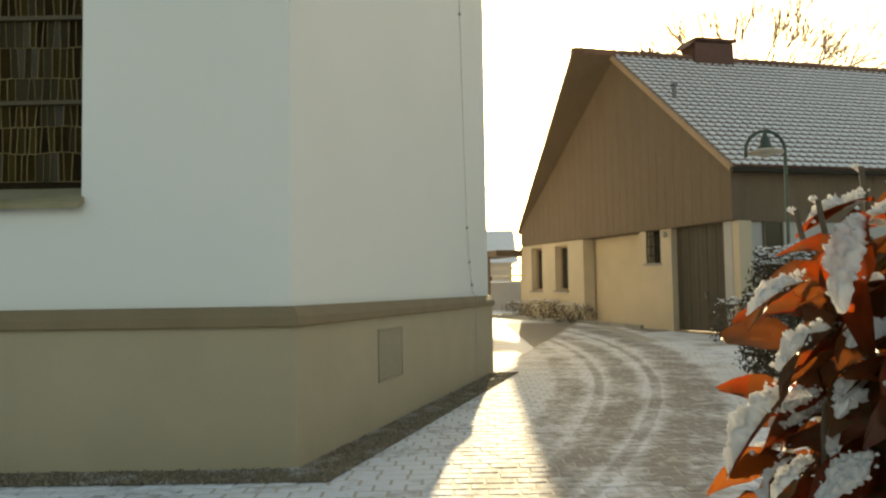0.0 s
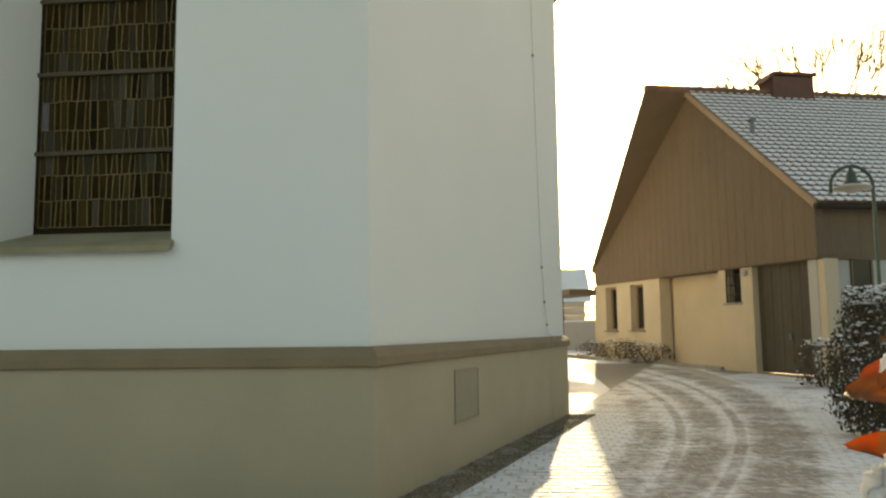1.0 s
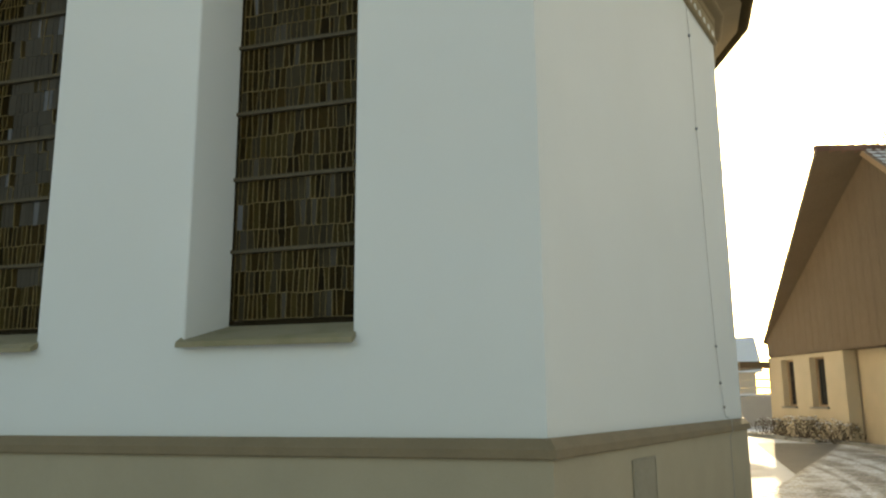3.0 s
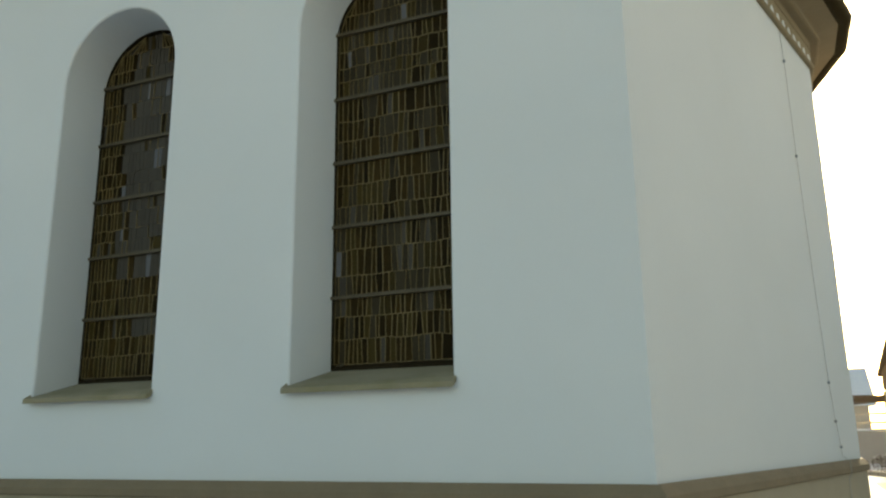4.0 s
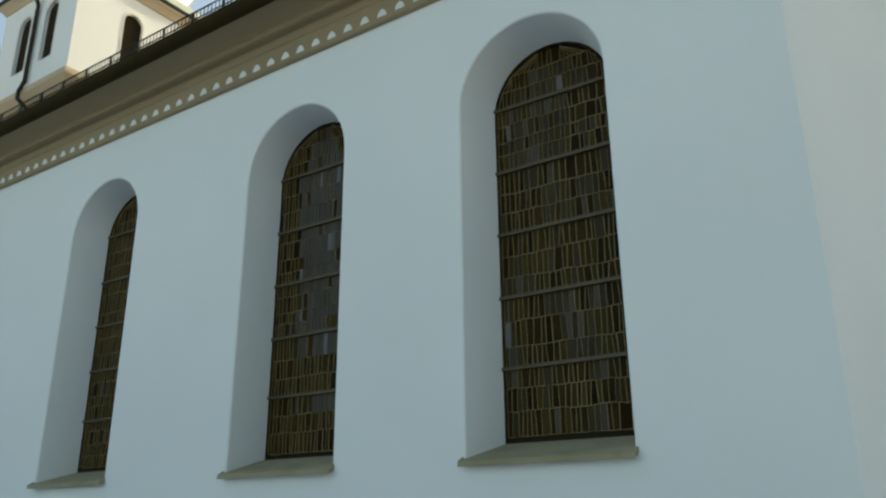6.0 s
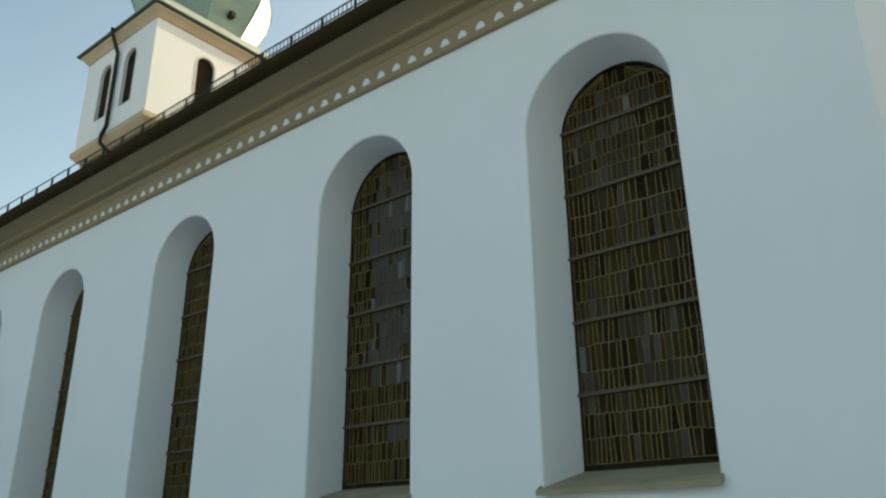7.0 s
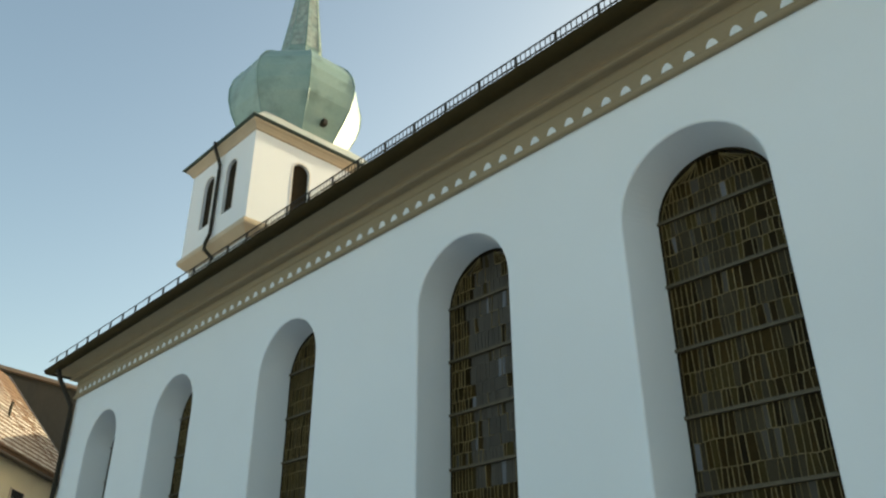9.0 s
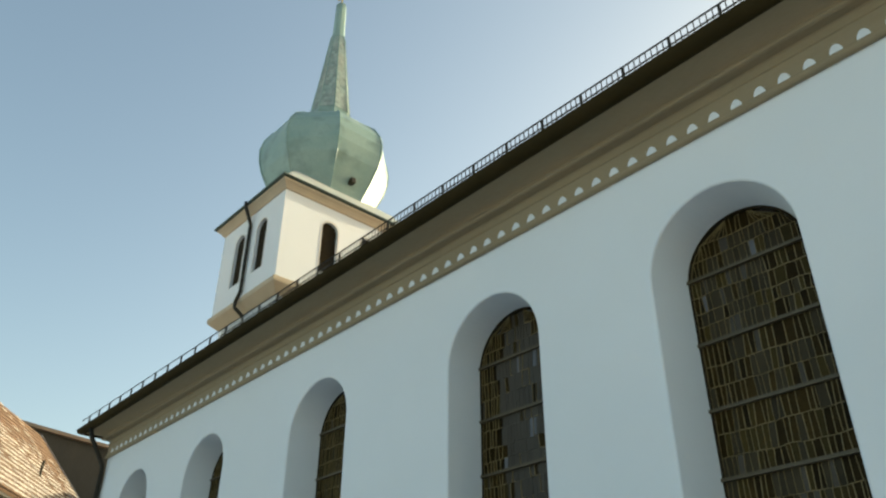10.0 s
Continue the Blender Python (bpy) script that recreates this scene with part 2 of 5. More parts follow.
def build_long_wall():
    """The nave wall, pieced round the splayed window openings with softly rounded arrises."""
    bm = bmesh.new()
    edges = [CORNER[0]]
    for c, half, _, _ in WINDOWS:
        edges += [c + half + ARRIS, c - half - ARRIS]
    edges.append(WEST_X)

    def quad(*p):
        bm.faces.new([bm.verts.new(q) for q in p])

    y, yb = WALL_Y, WALL_Y + 0.85
    for i in range(0, len(edges), 2):
        a, b = edges[i], edges[i + 1]
        quad((a, y, 0), (b, y, 0), (b, y, WALL_TOP), (a, y, WALL_TOP))
    for c, half, ci, half_in in WINDOWS:
        quad((c + half + ARRIS, y, 0), (c - half - ARRIS, y, 0), (c - half - ARRIS, y, SILL_OUT), (c + half + ARRIS, y, SILL_OUT))
        steps = [(arch(c, half + ARRIS * (1 - math.sin(math.radians(a))), SPRING_OUT, SILL_OUT), y + ARRIS * (1 - math.cos(math.radians(a)))) for a in (0, 30, 60, 90)]
        steps += [(arch(ci, half_in, SPRING_IN, SILL_IN), GLASS_Y), (arch(ci, half_in, SPRING_IN, SILL_IN), yb)]
        top = steps[0][0][1:-1]
        for p, q in zip(top, top[1:]):
            quad((p[0], y, p[1]), (q[0], y, q[1]), (q[0], y, WALL_TOP), (p[0], y, WALL_TOP))
        for (o, y0), (n, y1) in zip(steps, steps[1:]):
            for (p, q), (r, t) in zip(zip(o, o[1:]), zip(n, n[1:])):
                quad((p[0], y0, p[1]), (q[0], y0, q[1]), (t[0], y1, t[1]), (r[0], y1, r[1]))
    # inner face, ends and top
    quad((CORNER[0], y, WALL_TOP), (WEST_X, y, WALL_TOP), (WEST_X, yb, WALL_TOP), (CORNER[0], yb, WALL_TOP))
    bmesh.ops.remove_doubles(bm, verts=bm.verts, dist=0.0005)
    part("wall", bm, PLASTER, church, "white plastered nave wall with splayed window reveals")
    bm = bmesh.new()
    box(bm, (WEST_X, yb + 0.35, 0), (CORNER[0] - 0.5, yb + 0.4, WALL_TOP))
    part("inner_lining", bm, DARKWOOD, church)


def slab_wall(a, b, z0, z1, t, name, mat, label=""):
    a, b = Vector((*a, 0)), Vector((*b, 0))
    d = (b - a).normalized()
    nrm = Vector((-d.y, d.x, 0)) * t
    bm = bmesh.new()
    prism(bm, [a + Vector((0, 0, z0)), b + Vector((0, 0, z0)), b + Vector((0, 0, z1)), a + Vector((0, 0, z1))], nrm)
    return part(name, bm, mat, church, label)


EAST_FAR = (0.73, 2 * RIDGE_Y - EAST_END[1])
build_long_wall()
slab_wall(CORNER, EAST_END, 0, WALL_TOP, 0.6, "wall", PLASTER, "white plastered east flank wall")
slab_wall(EAST_END, EAST_FAR, 0, WALL_TOP, 0.6, "wall", PLASTER)
slab_wall(EAST_FAR, (CORNER[0], BACK_Y), 0, WALL_TOP, 0.6, "wall", PLASTER)
slab_wall((CORNER[0], BACK_Y), (WEST_X, BACK_Y), 0, WALL_TOP, 0.6, "wall", PLASTER)
slab_wall((WEST_X + 0.004, BACK_Y), (WEST_X + 0.004, WALL_Y + 0.03), 0, WALL_TOP, 0.6, "wall", PLASTER)

OUTLINE = [(WEST_X, WALL_Y), CORNER, EAST_END, EAST_FAR, (CORNER[0], BACK_Y), (WEST_X, BACK_Y)]


def offset_outline(d):
    """The outline pushed outwards by d."""
    out, n = [], len(OUTLINE)
    for i in range(n):
        p0, p1, p2 = (Vector(OUTLINE[(i + k) % n]) for k in (-1, 0, 1))
        e1, e2 = (p1 - p0).normalized(), (p2 - p1).normalized()
        n1, n2 = Vector((e1.y, -e1.x)), Vector((e2.y, -e2.x))
        bis = (n1 + n2).normalized()
        out.append(p1 + bis * d / max(0.3, bis.dot(n1)))
    return out


def sweep(profile, name, mat, label="", closed=True):
    """A moulding run round the church: profile of (outwards, z)."""
    bm = bmesh.new()
    rings = []
    for d, z in profile:
        rings.append([bm.verts.new((p.x, p.y, z)) for p in offset_outline(d)])
    n = len(rings)
    for i in range(n if closed else n - 1):
        a, b = rings[i], rings[(i + 1) % n]
        m = len(a)
        for k in range(m):
            bm.faces.new((a[k], a[(k + 1) % m], b[(k + 1) % m], b[k]))
    return part(name, bm, mat, church, label)


# plinth with its sandstone band
sweep([(0.002, -0.3), (0.07, -0.3), (0.07, 1.165), (0.002, 1.165)], "plinth", PLINTH, "beige painted plinth")
sweep([(0.003, 1.165), (0.10, 1.165), (0.112, 1.18), (0.112, 1.25), (0.10, 1.265), (0.04, 1.335), (0.003, 1.335)], "plinth_band", STONE, "weathered brown sandstone band")
# cornice: fascia with small arches, fillets, deep hollow, crown
COVE = [(0.165 + 0.345 * (1 - math.cos(math.radians(a))), 8.325 + 0.115 * math.sin(math.radians(a))) for a in range(0, 91, 9)]
sweep([(0.003, 7.752), (0.05, 7.752), (0.072, 7.768), (0.076, 7.79), (0.066, 7.802), (0.052, 7.806), (0.056, 7.83), (0.05, 7.85), (0.04, 7.853), (0.04, 8.10), (0.055, 8.108), (0.055, 8.135), (0.045, 8.14),
       (0.048, 8.215), (0.06, 8.235), (0.17, 8.242), (0.205, 8.254), (0.215, 8.28), (0.205, 8.305), (0.175, 8.315)] + COVE + [(0.62, 8.452), (0.62, 8.48), (0.003, 8.48)],
      "cornice", CORNICE, "brown moulded eaves cornice")
GUTTER = [(0.605 - 0.13 * math.cos(math.radians(a)), 8.535 - 0.13 * math.sin(math.radians(a))) for a in range(0, 181, 15)]
sweep(GUTTER + [(0.742, 8.543), (0.725, 8.525), (0.485, 8.525)], "gutter", GUTTERMETAL, "dark brown half-round eaves gutter")


def build_roof():
    bm = bmesh.new()
    o = offset_outline(0.62)
    z0, z1 = 8.50, 13.3
    low = [bm.verts.new((p.x, p.y, z0)) for p in o]
    w = bm.verts.new((o[0].x, RIDGE_Y, z1))
    e = bm.verts.new((-4.5, RIDGE_Y, z1))
    for fc in ((low[0], low[1], e, w), (low[1], low[2], e), (low[2], low[3], e), (low[3], low[4], e), (low[4], low[5], w, e), (low[5], low[0], w), low[::-1]):
        bm.faces.new(fc)
    part("roof", bm, TILE, church, "steep tiled nave roof")


build_roof()


def build_gravel():
    """Strip of gravel along the foot of the church walls."""
    rnd = random.Random(31)
    strip = place("gravel_strip", None, None)
    tagged(strip, "strip of brown gravel along the foot of the church", "gravel", kind="structure")
    o0, o1 = offset_outline(0.06), offset_outline(0.50)
    bm = bmesh.new()
    v = [bm.verts.new((p.x, p.y, 0.018)) for p in o0[:3]]
    w = [bm.verts.new((p.x, p.y, 0.014)) for p in o1[:3]]
    for k in range(2):
        bm.faces.new((v[k], v[k + 1], w[k + 1], w[k]))
    part("gravel_bed", bm, GRAVEL, strip)
    bm = bmesh.new()
    for _ in range(5200):
        k = 0 if rnd.random() < 0.55 else 1
        t, s = rnd.random(), rnd.random()
        if k == 0:
            t = 0.72 + 0.28 * t
        p = o0[k].lerp(o0[k + 1], t).lerp(o1[k].lerp(o1[k + 1], t), s)
        r = rnd.uniform(0.008, 0.024)
        m = Matrix.Translation((p.x, p.y, 0.02)) @ Euler((rnd.random() * 6, rnd.random() * 6, rnd.random() * 6)).to_matrix().to_4x4() @ Matrix.Diagonal((r, r * 0.8, r * 0.6, 1))
        q = [bm.verts.new(m @ Vector(c)) for c in ((1, 0, 0), (-1, 0, 0), (0, 1, 0), (0, -1, 0), (0, 0, 1), (0, 0, -1))]
        for a, b, c in ((0, 2, 4), (2, 1, 4), (1, 3, 4), (3, 0, 4), (2, 0, 5), (1, 2, 5), (3, 1, 5), (0, 3, 5)):
            bm.faces.new((q[a], q[b], q[c]))
    part("gravel", bm, GRAVEL, strip, kind="stuff")


build_gravel()


def pale_share(i, u, z):
    """How likely a pane of window i gets a paler colour: a pale field inside a dark border, patches below."""
    field = math.hypot(u, max(0.0, z - SPRING_IN)) < 0.50
    patch = noise.noise(V(u * 2.3 + 7 * i, z * 1.5, 3.0 * i))
    if i == 1:
        if u > -0.36 + 0.05 * math.sin(7 * z) and z > 3.72 and field:
            return 0.95
        return 0.75 if patch > 0.16 and u > -0.36 else 0.04
    if i == 0:
        if z > 6.33:
            return 0.95 if field and u > -0.52 else 0.0
        if z > 5.53 and -0.62 < u < 0.22 - 0.3 * (5.95 - min(z, 5.95)):
            return 0.9
        return 0.8 if patch > 0.15 and u < 0.5 else 0.10
    return 0.7 if u > 0.12 and z > 4.4 and field and patch > -0.25 else 0.10


def build_window(i, single):
    c_out, half_out, cx, w_in = WINDOWS[i]
    win = place("window", None, church, "tall round-arched leaded church window", m=Matrix.Translation((cx, GLASS_Y, SILL_IN)))
    rnd = random.Random(20 + i)
    # sloping sill slab with a drip nose
    bm = bmesh.new()
    y0, y1 = WALL_Y - 0.10, GLASS_Y
    a, b = c_out + half_out + 0.035, c_out - half_out - 0.035
    nose = SILL_OUT + 0.018
    prism(bm, [(a, y0, nose), (a, WALL_Y - 0.002, nose + 0.055), (cx + w_in, y1, SILL_IN), (cx - w_in, y1, SILL_IN), (b, WALL_Y - 0.002, nose + 0.055), (b, y0, nose)], (0, 0, -0.052))
    part("sill", bm, SILLSTONE, win, "sloping sandstone sill with mossy edge")
    # frame: a flat ring round the glass
    bm = bmesh.new()
    outer, inner = arch(cx, w_in + 0.01, SPRING_IN, SILL_IN - 0.02), arch(cx, w_in - 0.03, SPRING_IN, SILL_IN + 0.05)
    for (p, q), (r, t) in zip(zip(outer, outer[1:]), zip(inner, inner[1:])):
        prism(bm, [(p[0], GLASS_Y, p[1]), (q[0], GLASS_Y, q[1]), (t[0], GLASS_Y, t[1]), (r[0], GLASS_Y, r[1])], (0, 0.05, 0))
    box(bm, (cx - w_in, GLASS_Y, SILL_IN - 0.02), (cx + w_in, GLASS_Y + 0.05, SILL_IN + 0.05))
    part("window_frame", bm, FRAME, win)
    # saddle bars, let into the plaster at their ends
    levels = [3.212, 4.0, 4.745, 5.52, 6.33]
    for z in levels:
        bm = bmesh.new()
        sag = rnd.uniform(-0.006, 0.006)
        reach = w_in + 0.012 if z < SPRING_IN else math.sqrt(w_in ** 2 - (z - SPRING_IN) ** 2) + 0.012
        prism(bm, [(cx - reach, GLASS_Y - 0.026, z - 0.020 - sag), (cx + reach, GLASS_Y - 0.026, z - 0.020 + sag), (cx + reach, GLASS_Y - 0.026, z + 0.020 + sag), (cx - reach, GLASS_Y - 0.026, z + 0.020 - sag)], (0, 0.05, 0))
        part("saddle_bar", bm, BAR, win)
    # rows of panes with wavering leads between them
    half = w_in - 0.032
    rows, bounds = [], [SILL_IN + 0.05] + levels + [SPRING_IN + half]
    for a, b in zip(bounds, bounds[1:]):
        k = 4 if rnd.random() < 0.5 and b - a > 0.7 else 3
        cuts = sorted([a + (b - a) * (j + rnd.uniform(-0.16, 0.16)) / k for j in range(1, k)])
        edges = [a + 0.015] + cuts + [b - 0.015]
        rows += [(e, f, j == 0, j == k - 1) for j, (e, f) in enumerate(zip(edges, edges[1:]))]

    def inside(u, z):
        if z > SPRING_IN:
            lim = math.sqrt(max(0.0, half ** 2 - (z - SPRING_IN) ** 2))
            return max(-lim, min(lim, u))
        return max(-half, min(half, u))

    def wave(u, z, flat):
        return z if flat else z + 0.022 * noise.noise(V(u * 5.5, z * 3, i * 4.0))
    lead, joined, made = bmesh.new(), bmesh.new(), 0

    def strip(p, q, w):
        d = math.hypot(q[0] - p[0], q[1] - p[1])
        if d < 0.01:
            return
        nx, nz = -(q[1] - p[1]) / d * w, (q[0] - p[0]) / d * w
        prism(lead, [(cx + p[0] + nx, GLASS_Y + 0.013, p[1] + nz), (cx + q[0] + nx, GLASS_Y + 0.013, q[1] + nz), (cx + q[0] - nx, GLASS_Y + 0.013, q[1] - nz), (cx + p[0] - nx, GLASS_Y + 0.013, p[1] - nz)], (0, 0.016, 0))
    for a, b, first, last in rows:
        cols, x = [-half], -half
        while x < half - 0.03:
            x += rnd.uniform(0.046, 0.078) * (1.7 if rnd.random() < 0.10 else 1.0)
            cols.append(x)
        if half - cols[-2] < 0.05:
            cols.pop(-2)
        cols[-1] = half
        lean = [(0, 0) if k in (0, len(cols) - 1) else (rnd.uniform(-0.011, 0.011), rnd.uniform(-0.011, 0.011)) for k in range(len(cols))]
        for k in range(len(cols) - 1):
            l0, l1, r0, r1 = cols[k] + lean[k][0], cols[k] + lean[k][1], cols[k + 1] + lean[k + 1][0], cols[k + 1] + lean[k + 1][1]
            raw = [(l0, wave(l0, a, first)), (r0, wave(r0, a, first)), (r1, wave(r1, b, last)), (l1, wave(l1, b, last))]
            pts = [(inside(u, z), z) for u, z in raw]
            if pts[1][0] - pts[0][0] < 0.02:
                continue
            mid = ((l0 + r0) / 2, (a + b) / 2)
            share = pale_share(i, *mid)
            pale = rnd.random() < share
            kind = 0
            if pale:
                kind = rnd.choices((1, 2, 3), (92, 3, 5))[0] if i == 1 else rnd.choices((4, 2, 1, 3), (76, 10, 12, 2))[0]
            elif rnd.random() < 0.22:
                kind = 2
            tilt, tip = rnd.uniform(-0.003, 0.003), rnd.uniform(-0.003, 0.003)
            g = 0.002 if pale else 0.0035
            q = [(cx + pts[0][0] + g, GLASS_Y + 0.023 + tilt, pts[0][1] + g), (cx + pts[1][0] - g, GLASS_Y + 0.023 - tilt, pts[1][1] + g),
                 (cx + max(pts[2][0], pts[3][0] + 0.01) - g, GLASS_Y + 0.023 - tilt + tip, pts[2][1] - g), (cx + pts[3][0] + g, GLASS_Y + 0.023 + tilt + tip, pts[3][1] - g)]
            if single and made < 300:
                made += 1
                bm = bmesh.new()
                prism(bm, q, (0, 0.006, 0))
                part("pane", bm, PANES[kind], win)
            else:
                prism(joined, q, (0, 0.006, 0))
                joined.faces.ensure_lookup_table()
                for fc in joined.faces[-6:]:
                    fc.material_index = kind
            if not (pale and i == 1 and rnd.random() < 0.85):
                w = 0.0020 if pale else rnd.uniform(0.0026, 0.0044)
                strip(pts[0], pts[3], w)
                strip(pts[0], pts[1], w if not (pale and rnd.random() < 0.5) else 0.0015)
    part("glazing", joined, PANES, win, kind="stuff")
    part("leading", lead, LEAD, win, kind="stuff")


for i in range(len(WINDOWS)):
    build_window(i, i < 2)


def build_cornice_arches():
    """Row of small white half-rounds in the fascia."""
    r = 0.072
    pts = [(r * math.cos(math.pi * k / 12) * (1 - 0.12 * math.sin(math.pi * k / 12)), 0.105 * math.sin(math.pi * k / 12)) for k in range(13)]
    bm = bmesh.new()
    prism(bm, [(x, 0, z) for x, z in pts], (0, -0.012, 0))
    me = bpy.data.meshes.new("half_round")
    bmesh.ops.recalc_face_normals(bm, faces=bm.faces)
    bm.to_mesh(me)
    bm.free()
    me.materials.append(PLASTER)
    x = -1.604
    while x > WEST_X + 0.1:
        place("half_round", me, church, m=Matrix.Translation((x, WALL_Y - 0.040, 7.852)))
        x -= 0.2895
    a, b = Vector(CORNER), Vector(EAST_END)
    d = (b - a).normalized()
    nrm = Vector((d.y, -d.x))
    s = 0.3
    while s < (b - a).length - 0.1:
        p = a + d * s + nrm * 0.040
        place("half_round", me, church, m=pose(p.x, p.y, 7.852, 0, 0, math.degrees(math.atan2(d.y, d.x))))
        s += 0.2895


build_cornice_arches()


def build_snow_rail():
    y, z0, z1 = 5.85, 8.585, 8.748
    bm = bmesh.new()
    for z, x0 in ((z0 + 0.03, -14.5), (z1, WEST_X - 0.55)):
        box(bm, (x0, y - 0.008, z - 0.008), (-0.9, y + 0.008, z + 0.008))
    part("snow_guard_rail", bm, METAL, church, "metal snow guard along the eaves")
    bm = bmesh.new()
    box(bm, (-0.006, -0.004, 0), (0.006, 0.004, z1 - z0 - 0.01))
    me = bpy.data.meshes.new("rail_bar")
    bm.to_mesh(me)
    bm.free()
    me.materials.append(METAL)
    bm = bmesh.new()
    box(bm, (-0.015, -0.015, -0.06), (0.015, 0.015, z1 - z0))
    box(bm, (-0.013, -0.013, -0.03), (0.013, 0.35, -0.01))
    mp = bpy.data.meshes.new("rail_bracket")
    bm.to_mesh(mp)
    bm.free()
    mp.materials.append(METAL)
    x, k = -1.0, 0
    while x > WEST_X - 0.5:
        if k % 8 == 0:
            place("rail_bracket", mp, church, m=Matrix.Translation((x, y, z0)))
        elif x > -14.5:
            place("rail_bar", me, church, m=Matrix.Translation((x, y, z0)))
        x -= 0.083
        k += 1


build_snow_rail()


def build_pipes():
    # downpipe at the west corner, lightning wire on the east flank
    bm = bmesh.new()
    tube(bm, [(WEST_X + 0.05, WALL_Y - 0.62, 8.42), (WEST_X + 0.05, WALL_Y - 0.55, 8.2), (WEST_X + 0.03, WALL_Y - 0.12, 7.55), (WEST_X + 0.03, WALL_Y - 0.10, 7.3), (WEST_X + 0.03, WALL_Y - 0.10, 0.0)], 0.06, 10)
    part("downpipe", bm, METAL, church, "dark metal downpipe", smooth=True)
    a, b = Vector(CORNER), Vector(EAST_END)
    d = (b - a).normalized()
    nrm = Vector((d.y, -d.x))
    wire = [(5.55, 7.7), (5.62, 7.2), (5.66, 5.69), (5.78, 3.6), (5.90, 2.40), (6.02, 1.87), (6.15, 1.52), (6.15, 1.40)]

    def on_wall(s, z, o):
        q = a + d * s + nrm * o
        return (q.x, q.y, z)
    bm = bmesh.new()
    tube(bm, [on_wall(s, z, 0.03) for s, z in wire] + [on_wall(6.15, 1.33, 0.125), on_wall(6.15, 1.17, 0.125), on_wall(6.15, 1.1, 0.085), on_wall(6.15, 0.05, 0.085)]  , 0.0045, 6)
    part("lightning_wire", bm, GREYWALL, church)
    for s, z in (wire[1], wire[2], wire[4], wire[5], wire[6]):
        bm = bmesh.new()
        w = Matrix.Translation(on_wall(s, z, 0.03))
        box(bm, (-0.018, -0.02, -0.018), (0.018, 0.02, 0.018), w, 0.005)
        part("wire_clamp", bm, GREYMETAL, church)
    # grey hatch in the plinth
    s = 2.22
    c = a + d * s
    m = pose(c.x + nrm.x * 0.072, c.y + nrm.y * 0.072, 0, 0, 0, math.degrees(math.atan2(d.y, d.x)))
    bm = bmesh.new()
    box(bm, (-0.36, -0.008, 0.51), (0.36, 0.004, 1.02), m, 0.004)
    hatch = part("hatch", bm, HATCH, church, "brown-grey metal plinth hatch")
    bm = bmesh.new()
    for lo, hi in (((-0.38, -0.013, 0.49), (-0.36, 0.004, 1.04)), ((0.36, -0.013, 0.49), (0.38, 0.004, 1.04)), ((-0.36, -0.013, 1.02), (0.36, 0.004, 1.04)), ((-0.36, -0.013, 0.49), (0.36, 0.004, 0.51))):
        box(bm, lo, hi, m)
    part("hatch_frame", bm, HATCH, hatch)


build_pipes()


